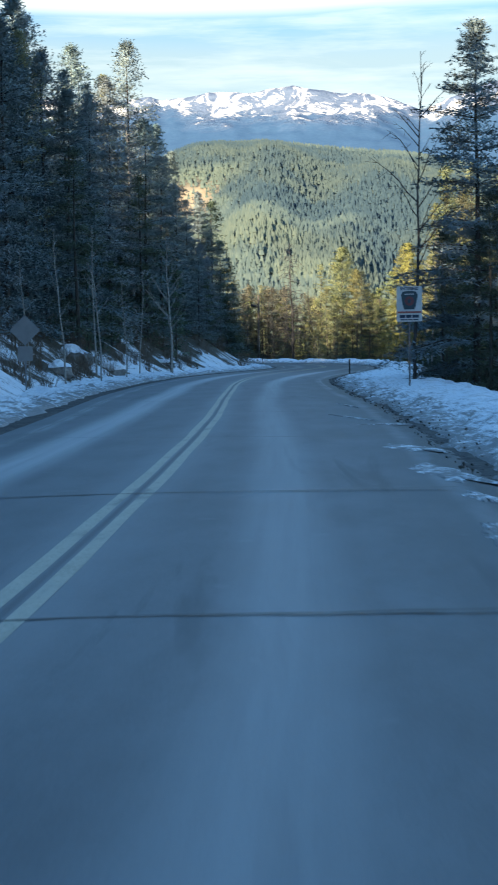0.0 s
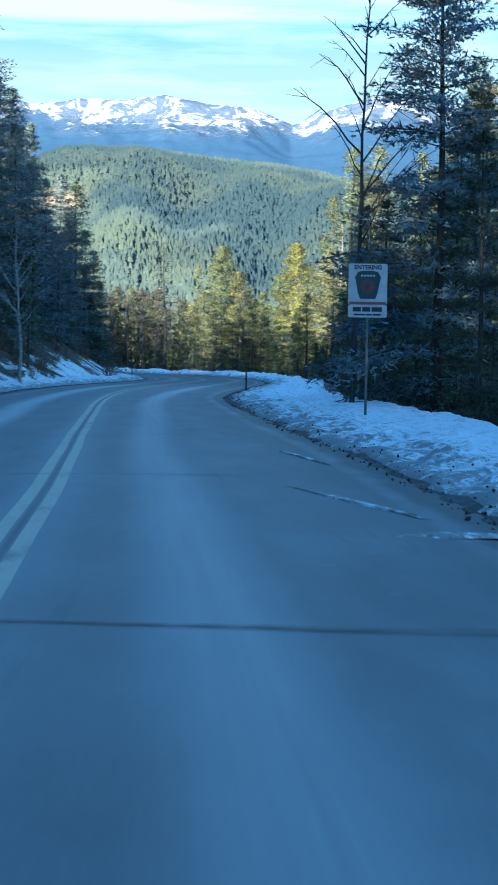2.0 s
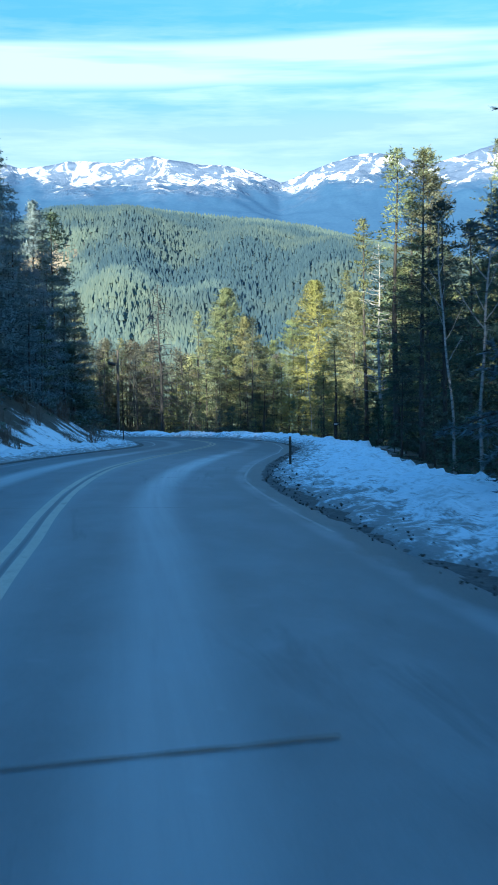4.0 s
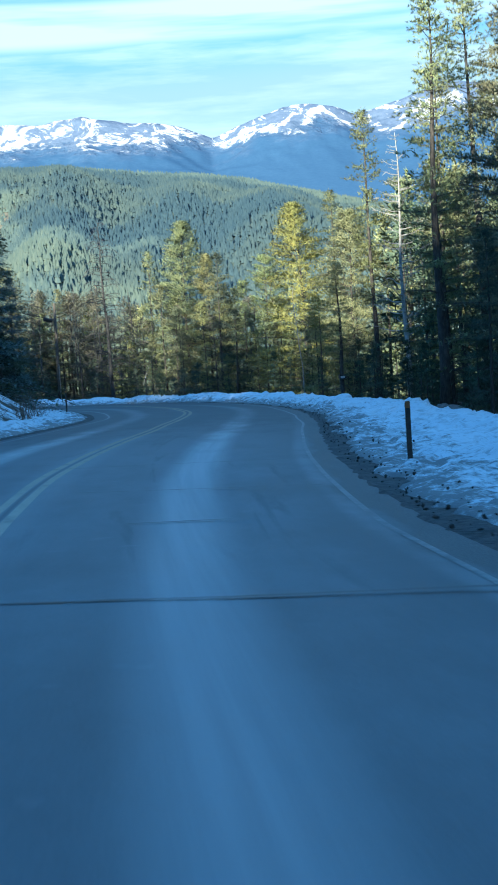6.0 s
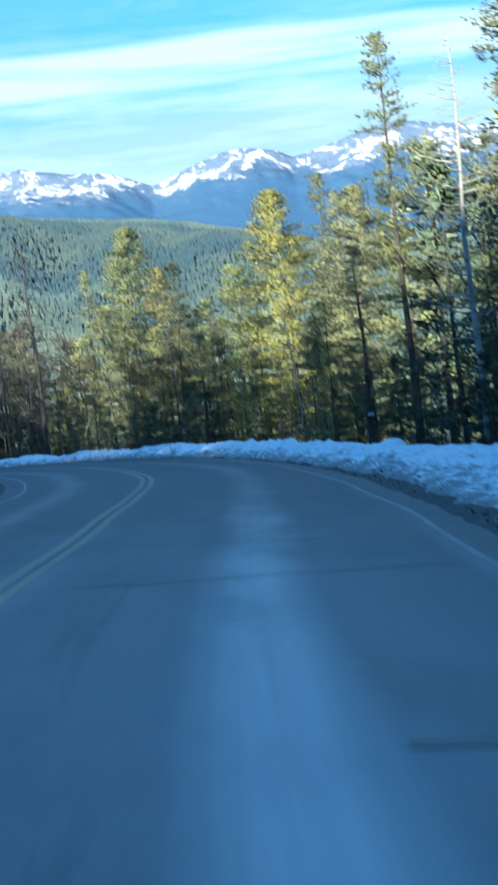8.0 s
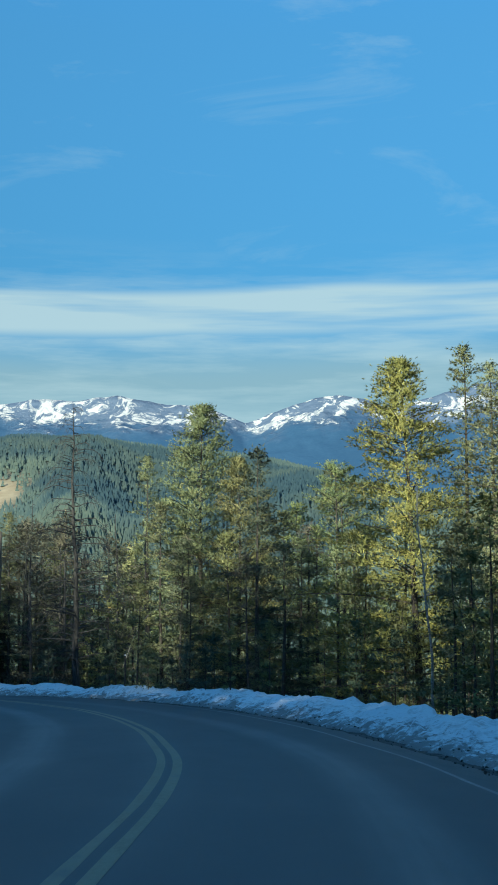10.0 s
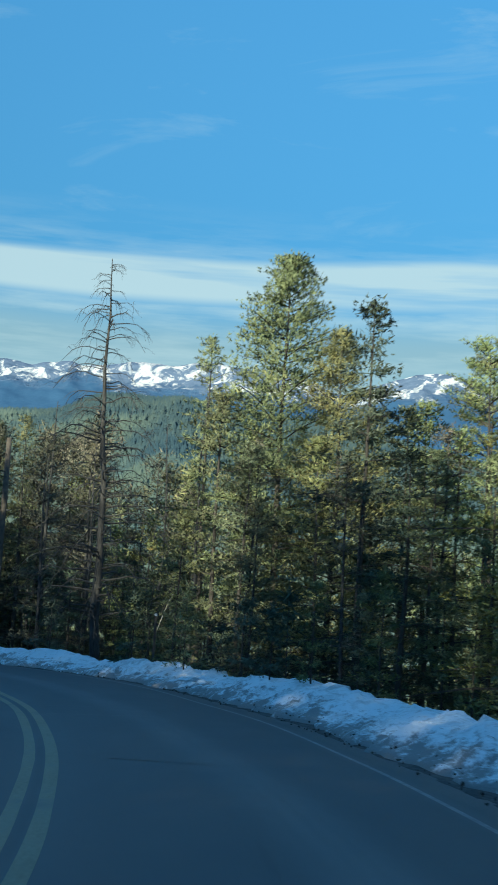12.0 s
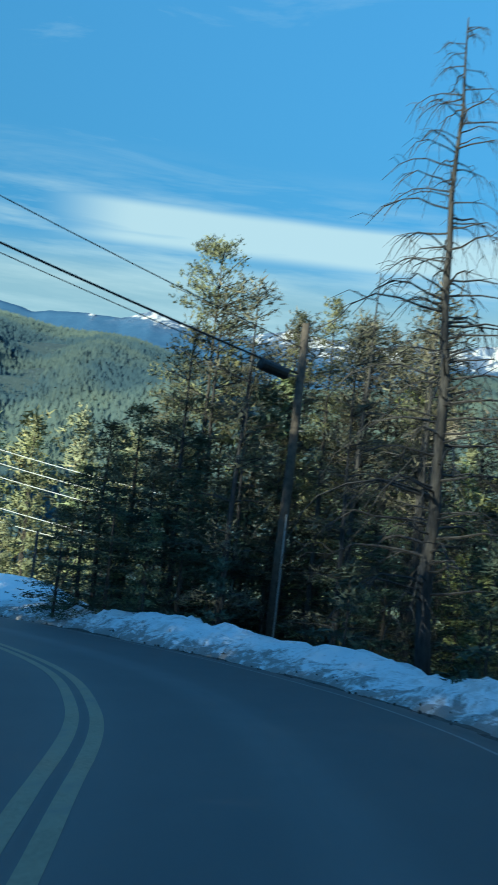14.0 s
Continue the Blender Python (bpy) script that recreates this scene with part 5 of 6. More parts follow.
for k in range(44):
    # unseen firs added inside the bend that keep the low sun off the far verge
    a, d = (k % 22) / 21, 40 + 15 * (k // 22) + 4 * math.sin(k * 2.4)
    x, y = -23.5 - 19 * a - 0.47 * d, 222.5 + 24 * a - 0.883 * d
    if lateral(x, y)[0] < -9 and x + 3.6 < -0.75 * (y - 167):
        bank.append((x, y, 5.5 + 0.364 * d - ground_at(x, y)))
massed("bank_forest", bank, "unseen dark firs added up the bank to shade the road")
fill(26, lambda r: r.choice([("spruce_c", 2.5, 5), ("spruce_far", 5, 8)]), (-22, 90), (-12, 168), lambda x, y: -16 < lateral(x, y)[0] < -9.6, 2.2, 10)


def build_far_forest():
    """Thousands of conifers on the hill across the valley, one object."""
    rng = np.random.default_rng(77)
    n = 84000
    az = rng.uniform(math.radians(-30), math.radians(16), n)
    r = np.sqrt(rng.uniform(260.0**2, 1440.0**2, n))
    extra = 8000
    az = np.concatenate([az, rng.uniform(math.radians(-32), math.radians(-15), extra)])
    r = np.concatenate([r, np.sqrt(rng.uniform(200.0**2, 1150.0**2, extra))])
    n += extra
    keep = rng.random(n) < np.interp(r, [260, 500, 1440], [1.0, 1.0, 0.9])
    x, y = r * np.sin(az), 100 + r * np.cos(az)
    keep &= meadow_mask(x, y) < rng.uniform(0.05, 1.05, n)
    keep &= ~((np.abs(x + 42) < 12) & (y < 275))
    keep &= y > 262 - 0.4 * x
    side = 5200
    sx, sy = rng.uniform(-330, 330, side), rng.uniform(-260, 330, side)
    _, gap = road_near(np.stack([sx, sy], 1))
    apart = np.where(gap > 0, gap > 34, gap < -52) & ((sy < 225) | (np.abs(sx) > 120))
    x, y = np.concatenate([x, sx]), np.concatenate([y, sy])
    keep = np.concatenate([keep, apart])
    x, y = x[keep], y[keep]
    z = terrain(x, y)[0]
    n = len(x)
    h = rng.uniform(5.8, 8.8, n) * rng.uniform(0.85, 1.12, n) * np.interp(np.hypot(x, y - 100), [600, 1000, 1400], [1.0, 0.9, 0.66]) * np.where(np.arctan2(x, y - 100) < -0.27, 1.35, 1.0)
    w = h * rng.uniform(0.19, 0.29, n)
    tiers = ((0.02, 0.74, 1.0), (0.42, 1.0, 0.66))
    sides = 4
    verts, faces = [], []
    for b, (lo, hi, wide) in enumerate(tiers):
        rads = w[:, None] * wide * rng.uniform(0.6, 1.25, (n, sides))
        ang = rng.uniform(0, 6.28, n)[:, None] + np.arange(sides) * 2 * np.pi / sides
        low = z[:, None] + h[:, None] * (lo + rng.uniform(-0.05, 0.05, (n, sides)))
        ring = np.stack([x[:, None] + rads * np.cos(ang), y[:, None] + rads * np.sin(ang), low], -1)
        tip = np.stack([x, y, z + h * hi], -1)[:, None]
        verts.append(np.concatenate([ring, tip], 1).reshape(-1, 3))
        at = (b * n + np.arange(n)) * (sides + 1)
        for k in range(sides):
            faces.append(np.stack([at + k, at + (k + 1) % sides, at + sides], 1))
    me = bpy.data.meshes.new("distant_forest")
    me.from_pydata(np.concatenate(verts).tolist(), [], np.concatenate(faces).tolist())
    me.polygons.foreach_set("use_smooth", [True] * len(me.polygons))
    # each tree shades mostly with the lie of the canopy
    hub = np.stack([x, y, z + h * 0.3], -1)
    lie = []
    for block in verts:
        out = block.reshape(n, sides + 1, 3) - hub[:, None]
        out[:, sides] = (0.0, -0.4, 1.0)
        out /= np.linalg.norm(out, axis=2, keepdims=True) + 1e-9
        lie.append((out * 0.5 + np.array([-0.15, -0.5, 0.75])).reshape(-1, 3))
    lie = np.concatenate(lie)
    lie /= np.linalg.norm(lie, axis=1, keepdims=True)
    me.normals_split_custom_set_from_vertices(lie.tolist())
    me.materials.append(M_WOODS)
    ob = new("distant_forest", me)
    tagged(ob, "dense conifer forest covering the hill across the valley", "forest", kind="stuff")


build_far_forest()

# ---- roadside things ----


def post_bm(radius, height, sides=10):
    bm = bmesh.new()
    bmesh.ops.create_cone(bm, cap_ends=True, segments=sides, radius1=radius, radius2=radius, depth=height, matrix=Matrix.Translation((0, 0, height / 2)))
    return bm


def poly_bm(points, depth, bevel=0.0):
    """A flat outline in x and z, given a thickness along y."""
    bm = bmesh.new()
    face = bm.faces.new([bm.verts.new((x, 0, z)) for x, z in points])
    made = bmesh.ops.extrude_face_region(bm, geom=[face])
    bmesh.ops.translate(bm, vec=(0, depth, 0), verts=[v for v in made["geom"] if isinstance(v, bmesh.types.BMVert)])
    bmesh.ops.recalc_face_normals(bm, faces=bm.faces[:])
    return bm


def rounded(w, h, r, cx=0.0, cz=0.0):
    out = []
    for sx, sz, a0 in ((1, 1, 0), (-1, 1, 90), (-1, -1, 180), (1, -1, 270)):
        for k in range(5):
            a = radians(a0 + k * 22.5)
            out.append((cx + sx * (w / 2 - r) + r * math.cos(a), cz + sz * (h / 2 - r) + r * math.sin(a)))
    return out


def bars(parent, mat, z, height, widths, y, gap=0.02, label=""):
    """A row of plain bars, in place of writing."""
    total = sum(widths) + gap * (len(widths) - 1)
    x = -total / 2
    for w in widths:
        part("text_bar", box_bm(w, 0.004, height, (x + w / 2, y, z)), mat, parent, label)
        x += w + gap


def district_sign():
    root = new("district_sign")
    part("post", box_bm(0.07, 0.07, 3.7, (0.0, 0.05, 1.45), 0.006), M_POST, root, "grey steel post")
    w, top, split, low = 1.04, 4.02, 2.92, 2.58
    panel = part("panel", poly_bm(rounded(w, top - split, 0.06, 0, (top + split) / 2), 0.012), M_SIGN, root, "white reflective sign panel")
    strip = part("lower_panel", poly_bm(rounded(w, split - low - 0.006, 0.05, 0, (split + low) / 2), 0.012), M_SIGN, root, "white strip panel under the main one")
    text = bpy.data.curves.new("heading", "FONT")
    text.body = "ENTERING"
    text.size = 0.155
    text.align_x = "CENTER"
    text.extrude = 0.002
    text.offset = 0.006
    ob = new("heading", text)
    ob.parent = panel
    ob.matrix_basis = pose(0, -0.004, 3.87, 90, 0, 0)
    deps = bpy.context.evaluated_depsgraph_get()
    me = bpy.data.meshes.new_from_object(ob.evaluated_get(deps))
    basis = ob.matrix_basis.copy()
    bpy.data.objects.remove(ob)
    me.materials.clear()
    me.materials.append(M_NAVY)
    head = new("heading", me)
    head.parent = panel
    head.matrix_basis = basis
    shape = [(-0.20, 3.08), (0.20, 3.08), (0.26, 3.22), (0.345, 3.66), (0.27, 3.80), (0.12, 3.83), (-0.12, 3.83), (-0.27, 3.80), (-0.345, 3.66), (-0.26, 3.22)]
    badge = part("badge", poly_bm([(x, z) for x, z in shape][::-1], -0.006), M_BADGE, panel, "dark shield badge")
    badge.location.y = -0.001
    inner = part("emblem", poly_bm([(0.2 * math.cos(a), 3.42 + 0.2 * math.sin(a)) for a in np.linspace(0, 6.2832, 9)[:-1]], -0.005), M_EMBLEM, panel, "dark red emblem")
    inner.location.y = -0.0075
    part("emblem", poly_bm([(0.07 * math.cos(a), 3.42 + 0.09 * math.sin(a)) for a in np.linspace(0, 6.2832, 9)[:-1]], -0.004), M_BADGE, panel, "dark emblem").location.y = -0.013
    bars(panel, M_SIGN, 3.70, 0.045, [0.06, 0.06, 0.06, 0.06, 0.06], -0.009)
    part("stripe", box_bm(0.98, 0.004, 0.075, (0, -0.003, 2.965)), M_RED, panel, "red stripe")
    bars(strip, M_NAVY, 2.80, 0.12, [0.22, 0.22, 0.28], -0.003, 0.03)
    bars(strip, M_NAVY, 2.66, 0.045, [0.30, 0.16, 0.22], -0.003, 0.02)
    for z in (3.95, 2.70):
        part("bolt", post_bm(0.014, 0.012), M_STEEL, root).matrix_basis = pose(0, -0.002, z, 90, 0, 0)
    root.matrix_basis = pose(2.46, 58.3, 0.30, 0, 0, -3)
    tagged(root, "white road sign with dark shield badge on a steel post", "road sign")


district_sign()


def warning_sign(x, y, z):
    root = new("warning_sign")
    part("post", box_bm(0.06, 0.05, 3.1, (0, 0.0, 1.3), 0.005), M_BACK, root)
    r = 0.62
    part("plate", poly_bm([(0, 2.55 + r), (r, 2.55), (0, 2.55 - r), (-r, 2.55)], 0.006), M_BACK, root, "bare aluminium back of a diamond plate").location.y = -0.04
    part("lower_plate", poly_bm(rounded(0.6, 0.6, 0.05, 0, 1.6), 0.006), M_BACK, root, "bare back of a small square plate").location.y = -0.04
    root.matrix_basis = pose(x, y, z, 0, 0, 8)
    tagged(root, "diamond warning sign seen from its bare metal back", "road sign")


warning_sign(-13.2, 57.0, ground_at(-13.2, 57.0) - 0.1)


def delineator(x, y, z, height, label, amber=True):
    root = new("delineator_post")
    bm = bmesh.new()
    bmesh.ops.create_cube(bm, size=1.0, matrix=Matrix.Translation((0, 0, height / 2 - 0.2)) @ Matrix.Diagonal((0.075, 0.02, height + 0.4, 1)))
    part("post", bm, M_DARK_STEEL, root)
    for s in (-1, 1):
        part("flange", box_bm(0.012, 0.05, height + 0.35, (s * 0.037, 0.02, height / 2 - 0.2)), M_DARK_STEEL, root)
    if amber:
        part("reflector", box_bm(0.085, 0.012, 0.11, (0, -0.02, height - 0.06), 0.004), M_AMBER, root, "amber reflector")
    else:
        part("reflector", post_bm(0.05, 0.012, 14), M_SIGN, root, "white round reflector").matrix_basis = pose(0, -0.012, height - 0.05, 90, 0, 0)
    root.matrix_basis = pose(x, y, z, 0, 0, random.uniform(-8, 8))
    tagged(root, label, "marker post", "delineator posts")
    return root


delineator(0.0, 93.3, 0.19, 0.93, "dark steel marker post with dull amber reflector in snow")
delineator(-9.4, 153.2, 0.15, 1.35, "dark steel marker post in the snow inside the bend")
delineator(-4.85, 193.0, 0.55, 1.6, "thin steel marker post with white reflector in snow", False)
delineator(-13.4, 105.6, 0.05, 1.5, "dark steel marker post at the foot of the bank")


def mailbox(x, y):
    """A dark roadside box with a pale plate on a leaning grey post."""
    root = new("roadside_mailbox")
    v, f = tube([(0.10, 0, -0.3), (0.05, 0, 0.6), (0.0, 0, 1.34)], [0.075, 0.07, 0.065], 10)
    mesh_object("post", v, f, M_GREY_POST, root, smooth=True)
    part("bracket", box_bm(0.40, 0.16, 0.035, (0.04, 0, 1.345), 0.006), M_GREY_POST, root)
    bm = box_bm(0.50, 0.34, 0.27, (0.06, 0, 1.495), 0.05)
    box = part("box", bm, M_DARK_STEEL, root, "dark painted steel box")
    part("plate", box_bm(0.16, 0.012, 0.07, (0.12, -0.174, 1.48), 0.003), M_BACK, box, "pale metal plate")
    root.matrix_basis = pose(x, y, 0.02 + ground_at(x, y), 0, 0, 6)
    tagged(root, "dark roadside mailbox on a leaning grey post in snow", "mailbox")


mailbox(6.95, 152.9)


def utility_pole():
    root = new("utility_pole")
    h = 9.95
    v, f = tube([(0, 0, -0.6), (0.02, 0, 3), (0.05, 0, 7), (0.04, 0, h)], [0.17, 0.16, 0.135, 0.12], 14)
    mesh_object("pole", v, f, M_POLE, root, smooth=True)
    part("bracket", box_bm(0.5, 0.06, 0.06, (-0.25, 0, 8.3), 0.01), M_POST, root, "steel bracket")
    part("bracket", box_bm(0.28, 0.05, 0.05, (0.2, 0, 6.6), 0.01), M_POST, root, "steel bracket")
    v, f = tube([(0.13, -0.12, 0.0), (0.13, -0.12, 4.0)], [0.03, 0.03], 8)
    mesh_object("conduit", v, f, M_STEEL, root, "grey conduit")
    root.matrix_basis = pose(-13.4, 209.2, 0.0, 0, 0.0, 0)
    tagged(root, "weathered wooden utility pole behind the snow bank", "utility pole")


utility_pole()


def cable(name, a, b, sag, radius, label, mat):
    t = np.linspace(0, 1, 28)
    a, b = np.array(a), np.array(b)
    p = a + (b - a) * t[:, None] - np.array([0, 0, 1]) * (4 * sag * t * (1 - t))[:, None]
    v, f = tube(p, np.full(28, radius), 6)
    ob = mesh_object(name, v, f, mat, smooth=True)
    tagged(ob, label, "cable", "overhead cables")


FAR_POLE = (-49.8, 161.3)
cable("overhead_cable", (-13.4, 209.1, 9.17), (*FAR_POLE, 23.0), 0.9, 0.016, "thin black overhead cable", M_BLACK)
cable("overhead_cable", (-13.4, 209.0, 8.34), (*FAR_POLE, 20.1), 0.9, 0.034, "thick black overhead cable", M_BLACK)
cable("overhead_cable", (-13.4, 209.1, 8.12), (*FAR_POLE, 19.7), 0.9, 0.014, "thin black overhead cable", M_BLACK)


def splice_case():
    """The black closure hanging on the thick cable near the pole."""
    a, b = Vector((-13.4, 209.0, 8.34)), Vector((*FAR_POLE, 16.5))
    way = (b - a).normalized()
    c = a + way * 1.0 + Vector((0, 0, -0.16))
    root = new("splice_closure")
    v, f = tube([(-0.55, 0, 0), (-0.5, 0, 0), (0.5, 0, 0), (0.55, 0, 0)], [0.10, 0.19, 0.19, 0.10], 12)
    mesh_object("case", v, f, M_BLACK, root, smooth=False)
    for x in (-0.42, 0.42):
        part("strap", box_bm(0.05, 0.05, 0.26, (x, 0, 0.16)), M_POST, root)
    root.matrix_basis = Matrix.Translation(c) @ way.to_track_quat("X", "Z").to_matrix().to_4x4()
    tagged(root, "black cable splice closure hanging beside the pole", "cable closure")


splice_case()


def rock(x, y, size, seed, snow_cap=True, z=None):
    rng = np.random.default_rng(seed)
    bm = bmesh.new()
    bmesh.ops.create_icosphere(bm, subdivisions=3, radius=1.0)
    off = rng.uniform(0, 50, 3)
    for v in bm.verts:
        k = 1 + 0.42 * noise.noise(v.co * 1.1 + Vector(off)) + 0.22 * noise.noise(v.co * 2.6 + Vector(off)) + 0.08 * noise.noise(v.co * 6.0)
        v.co = Vector((v.co.x * size[0], v.co.y * size[1], v.co.z * size[2])) * k
    root = new("boulder")
    cap = bm.copy()
    part("stone", bm, M_ROCK, root)
    if snow_cap:
        gone = [f for f in cap.faces if f.calc_center_median().z < size[2] * (0.35 + 0.3 * noise.noise(f.calc_center_median() * 1.3))]
        bmesh.ops.delete(cap, geom=gone, context="FACES")
        for v in cap.verts:
            v.co += Vector((0, 0, 0.05)) + v.co.normalized() * 0.03
        part("snow_cap", cap, M_SNOW, root, "cap of old snow")
    root.matrix_basis = pose(x, y, (ground_at(x, y) if z is None else z) + size[2] * 0.05, 0, 0, rng.uniform(0, 360))
    tagged(root, "grey boulder capped with old snow on the bank" if snow_cap else "bare grey boulder half sunk in the snow", "boulder", "boulders")


for k, (x, y, s) in enumerate(((-15.2, 90, (0.9, 0.8, 0.7)), (-16.6, 85, (1.0, 0.8, 0.8)), (-14.4, 97, (0.8, 0.7, 0.45)), (-14.6, 112, (0.9, 0.7, 0.4)), (-15.2, 73, (0.7, 0.6, 0.5)))):
    rock(x, y, s, 100 + k)
rock(7.8, 127.0, (1.1, 0.8, 0.55), 140, False)
rock(6.2, 119.5, (0.5, 0.4, 0.3), 141, False)


def shrub(x, y, size, seed):
    rng = np.random.default_rng(seed)
    s = Soup()
    for k in range(34):
        ang, tilt = rng.uniform(0, 6.283), abs(rng.normal(0, 0.5))
        d = np.array([math.cos(ang) * math.sin(tilt), math.sin(ang) * math.sin(tilt), math.cos(tilt)])
        ln = size * rng.uniform(0.5, 1.1)
        p0 = np.array([rng.normal(0, 0.15), rng.normal(0, 0.15), -0.1])
        mid = p0 + d * ln * 0.55 + rng.normal(0, 0.05, 3)
        tip = p0 + d * ln + rng.normal(0, 0.1, 3)
        v, f = tube([p0, mid, tip], [0.012, 0.008, 0.003], 3)
        s.put(v, f)
        for j in range(3):
            q = mid + (tip - mid) * rng.uniform(0, 0.9)
            e = q + (d + rng.normal(0, 0.55, 3)) * ln * rng.uniform(0.15, 0.3)
            v, f = tube([q, (q + e) / 2, e], [0.006, 0.004, 0.002], 3)
            s.put(v, f)
    ob = s.ob("shrub", M_TWIG)
    ob.matrix_basis = pose(x, y, ground_at(x, y))
    tagged(ob, "bare brown leafless shrub on the snowy bank", "shrub", "bare shrubs")


rs = random.Random(12)
for k in range(110):
    y = rs.uniform(50, 150)
    i = at_y(y)
    o = -(WL[i] + rs.uniform(3.4, 9.0))
    p = CEN[i] + RIGHT[i] * o
    shrub(float(p[0]), float(p[1]), rs.uniform(0.8, 1.7), 300 + k)


def build_clods():
    """Grit and frozen lumps thrown up by the plough."""
    rng = np.random.default_rng(8)
    s = Soup()
    base = bmesh.new()
    bmesh.ops.create_icosphere(base, subdivisions=1, radius=1.0)
    bv = np.array([v.co[:] for v in base.verts])
    bf = [tuple(v.index for v in f.verts) for f in base.faces]
    base.free()
    lo, hi = at_y(20), LAST - 60
    for k in range(1500):
        i = int(rng.integers(lo, hi))
        o = WR[i] + SHOULDER[i] + abs(rng.normal(0, 0.45)) - 0.35
        p = CEN[i] + RIGHT[i] * o
        r = abs(rng.normal(0.0, 0.012)) + 0.008
        v = bv * r * rng.uniform(0.5, 1.2, 3) * (1 + 0.25 * rng.normal(0, 1, (len(bv), 1)))
        h = 0.05 + 0.25 * min(1.0, max(0.0, (o - WR[i] - SHOULDER[i]) / 2.0)) if o > WR[i] + SHOULDER[i] else -0.02
        s.put(v + np.array([p[0], p[1], ZR[i] + h]), bf)
    ob = s.ob("grit_and_clods", M_GRAVEL)
    tagged(ob, "dark grit and frozen clods along the snow edge", "debris", kind="stuff")


build_clods()

# ---- marks on the road ----


def crack(y0, slope, lo, hi, seed, width=0.06):
    rng = np.random.default_rng(seed)
    xs = np.arange(lo, hi, 0.18)
    ys = y0 + slope * xs + np.cumsum(rng.normal(0, 0.012, len(xs))) + 0.03 * np.sin(xs * 1.3 + seed)
    w = width * rng.uniform(0.4, 1.3, len(xs))
    verts, faces = [], []
    for k, (x, y) in enumerate(zip(xs, ys)):
        verts += [(x, y - w[k] / 2, 0.017), (x, y + w[k] / 2, 0.017)]
        if k:
            faces.append((2 * k - 2, 2 * k, 2 * k + 1, 2 * k - 1))
    mesh_object("crack", verts, faces, M_TAR, ROAD)


for k, (y0, slope, lo, hi) in enumerate(((9.49, 0.135, -4.5, 2.0), (18.04, 0.173, -6.0, 1.4), (29.1, -0.038, -6.5, 1.2), (40.8, 0.079, -7.0, -0.9), (52.9, 0.387, -7.5, -2.0), (71.7, -0.114, -9.5, -0.4),
                                         (79.7, -0.22, -9, -1.2), (89.9, -0.434, -5.6, -1.7), (85.4, -0.293, -4.7, -3.4), (101.84, -0.48, -2.5, -1.75), (97.1, -0.338, -9, -0.2), (110.25, -0.384, -9, 0.0),
                                         (126.9, 0.1, -6.5, -3.6), (122.4, 0.05, -6.0, -3.9), (162.5, 0.0, -3.2, -1.6), (176.4, 0.68, -8, -4.0), (172.8, 0.5, -8, -3.0), (114.5, -0.3, -2.2, -0.5))):
    crack(y0, slope, lo, hi, 60 + k)


def snow_patch(x, y, along, across, turn, seed):
    """A thin sheet of refrozen snow left on the shoulder."""
    rng = np.random.default_rng(seed)
    bm = bmesh.new()
    n = 64
    rim = []
    for k in range(n):
        a = 6.2832 * k / n
        r = max(0.25, 1 + 0.75 * nz(math.cos(a) * 1.7, math.sin(a) * 1.7, seed) + 0.10 * rng.normal(0, 0.5))
        rim.append(bm.verts.new((across * r * math.cos(a), along * r * math.sin(a), 0.0)))
    inner = [bm.verts.new((v.co.x * 0.72, v.co.y * 0.72, 0.022)) for v in rim]
    for k in range(n):
        m = (k + 1) % n
        bm.faces.new((rim[k], rim[m], inner[m], inner[k]))
    bm.faces.new(inner)
    me = bpy.data.meshes.new("snow_patch")
    bm.to_mesh(me)
    bm.free()
    me.materials.append(M_SNOW)
    worn = me.attributes.new("grit", "FLOAT", "POINT")
    worn.data.foreach_set("value", np.full(len(me.vertices), 0.8, np.float32))
    ob = new("snow_patch", me)
    i, off = road_near(np.array([[x, y]]))
    high = float(np.interp(off[0], [-2, WR[i[0]] - 0.5, WR[i[0]] + 0.45], [0.0, -0.02, -0.06]))
    ob.matrix_basis = pose(x, y, high + 0.004, 0, 0, turn)
    tagged(ob, "thin patch of refrozen snow on the road edge", "snow patch", "snow patches")


for k, (x, y, al, ac, tu) in enumerate(((1.15, 26.0, 1.1, 0.34, 25), (1.35, 20.8, 1.6, 0.36, 14), (1.62, 17.4, 0.7, 0.16, 5), (1.45, 13.8, 0.9, 0.18, 0), (0.05, 37.4, 1.5, 0.07, 20), (0.75, 34.1, 0.25, 0.5, 10), (-0.05, 45.2, 1.6, 0.06, 11))):
    snow_patch(x, y, al, ac, tu, 500 + k)


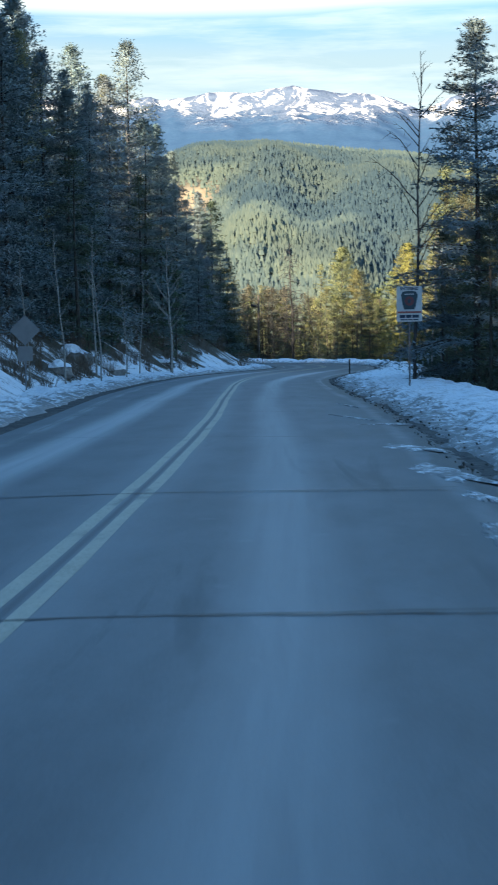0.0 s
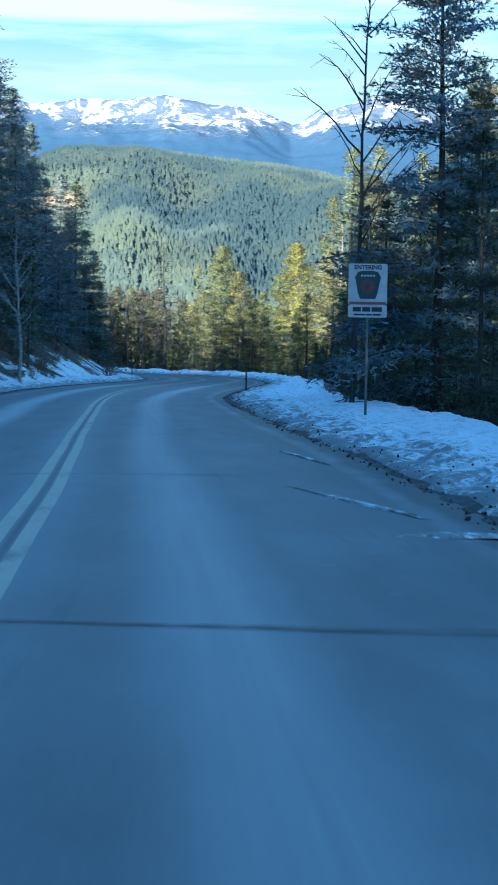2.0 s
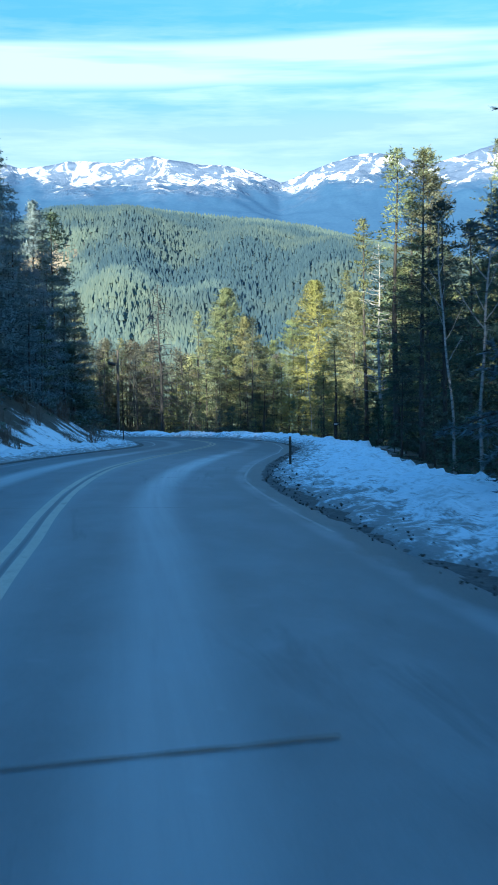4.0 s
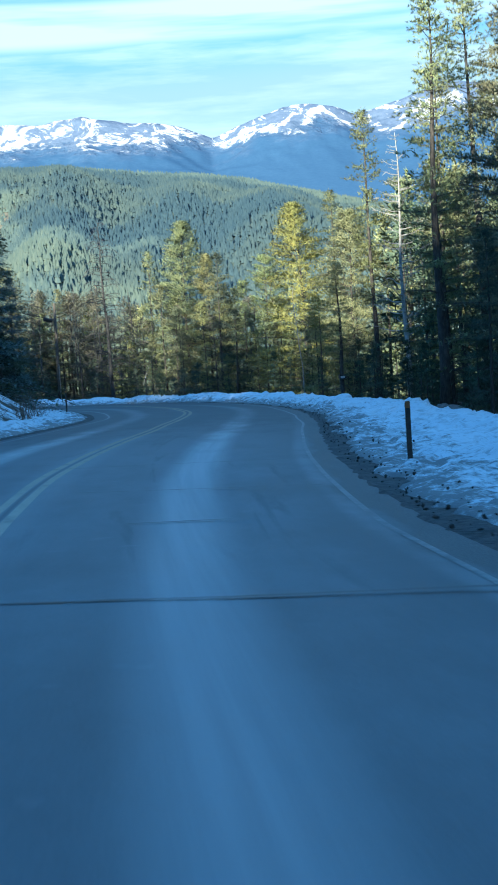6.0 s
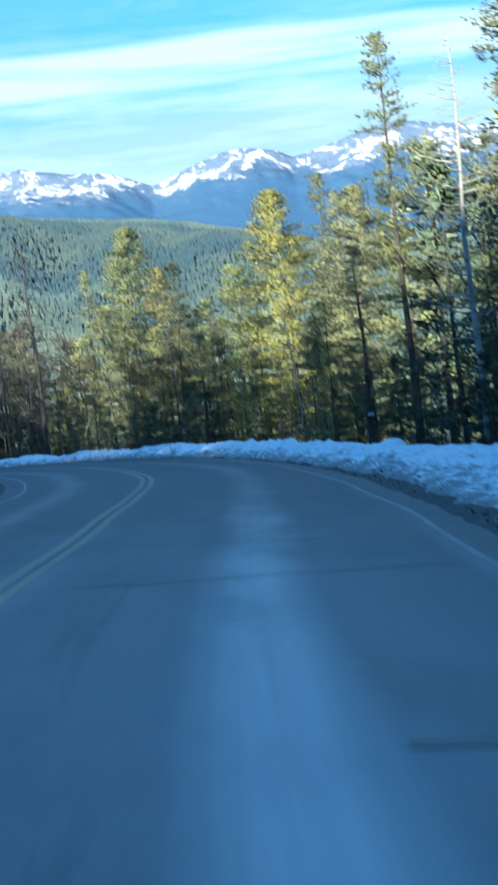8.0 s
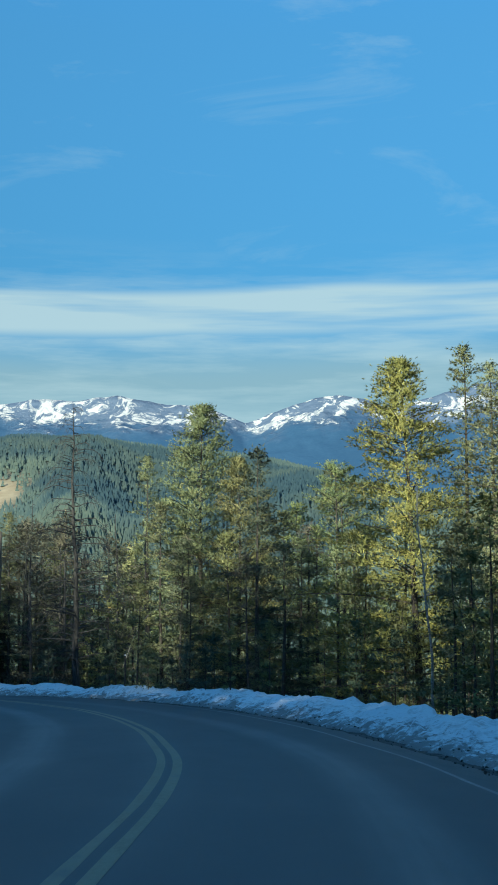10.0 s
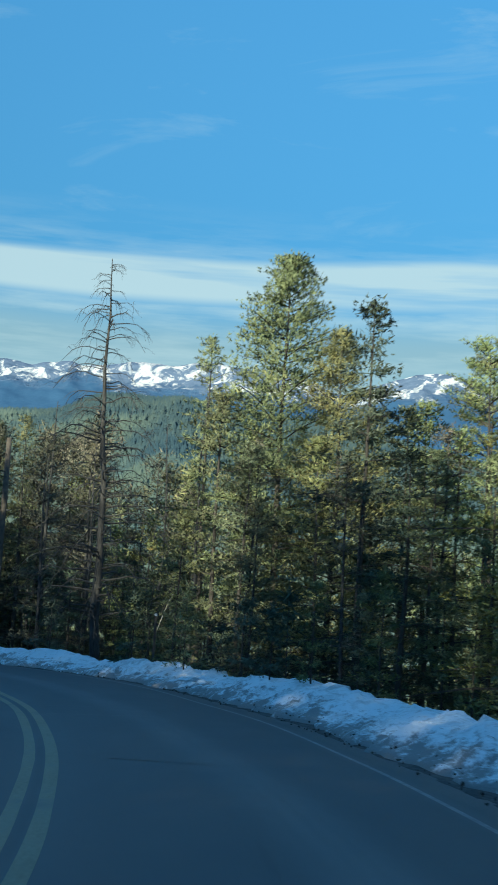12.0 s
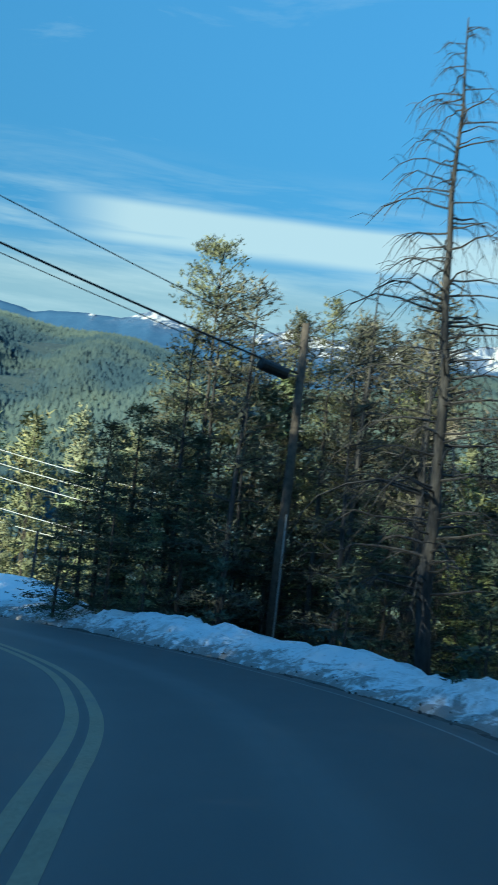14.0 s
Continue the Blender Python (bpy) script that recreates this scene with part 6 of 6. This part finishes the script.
def fallen_branch():
    rng = np.random.default_rng(91)
    root = new("fallen_dead_tree")
    t = np.linspace(0, 1, 12)
    line = np.stack([-2.3 - 2.8 * t, 196.6 + 0.4 * t, 4.3 + 0.9 * np.sin(t * 2.2) - 3.6 * t**2.2], 1)
    v, f = tube(line, 0.05 * (1 - 0.7 * t), 6)
    mesh_object("trunk", v, f, M_ASPEN, root, smooth=True)
    for k in range(16):
        q = rng.uniform(0.05, 0.9)
        p = np.array([np.interp(q, t, line[:, a]) for a in range(3)])
        d = np.array([rng.normal(-0.3, 0.4), rng.normal(0, 0.4), rng.normal(-0.6, 0.4)])
        ln = rng.uniform(0.5, 1.4)
        tw = np.stack([p, p + d * ln * 0.5 + np.array([0, 0, 0.1]), p + d * ln])
        v, f = tube(tw, [0.018, 0.012, 0.004], 4)
        mesh_object("limb", v, f, M_DEAD, root)
    tagged(root, "pale dead tree arched over among the pines", "dead tree")


fallen_branch()


def valley_corner():
    """What shows beyond the road's end where the valley falls away: fence posts, wires and a boulder."""
    for k, (x, y, h) in enumerate(((-33.5, 238, 2.6), (-32.6, 239.5, 2.2), (-39.0, 243, 2.4), (-36.4, 236.0, 1.6))):
        root = new("fence_post")
        z = ground_at(x, y)
        v, f = tube([(0, 0, -0.4), (0.02, 0, h * 0.5), (0.0, 0.02, h)], [0.09, 0.085, 0.075], 8)
        mesh_object("post", v, f, M_DEAD, root, smooth=True)
        root.matrix_basis = pose(x, y, z)
        tagged(root, "weathered wooden post standing in the snow field", "fence post", "fence posts")
    rock(-46.0, 262.0, (2.2, 1.8, 1.5), 171)
    for k in range(5):
        cable("power_line", (-77.0, 285.0 + k * 0.8, 15.5 - 1.35 * k - (1.6 if k > 2 else 0)), (-44.0, 292.0 + k * 0.8, 9.2 - 1.2 * k - (1.6 if k > 2 else 0)), 0.5, 0.04, "bright bare power line catching the sun", M_WIRE)


valley_corner()


def trunk_box():
    """The small dark box strapped to a slim pine at the snow's edge."""
    plant("pine_c", 6.9, 152.2, 8.2, 140, label="slim young pine with a box strapped to its trunk", wide=1.6)
    root = new("trunk_box")
    part("case", box_bm(0.36, 0.20, 0.26, (0, 0, 0), 0.02), M_BLACK, root)
    part("plate", box_bm(0.24, 0.012, 0.12, (0.0, -0.106, 0.0)), M_STEEL, root, "pale metal plate")
    part("strap", box_bm(0.05, 0.26, 0.04, (0.0, 0.12, 0.0)), M_STEEL, root)
    root.matrix_basis = pose(6.85, 151.92, ground_at(6.9, 152.2) + 1.45, 0, 0, -4)
    tagged(root, "small dark box with pale plate on a pine trunk", "box")


trunk_box()
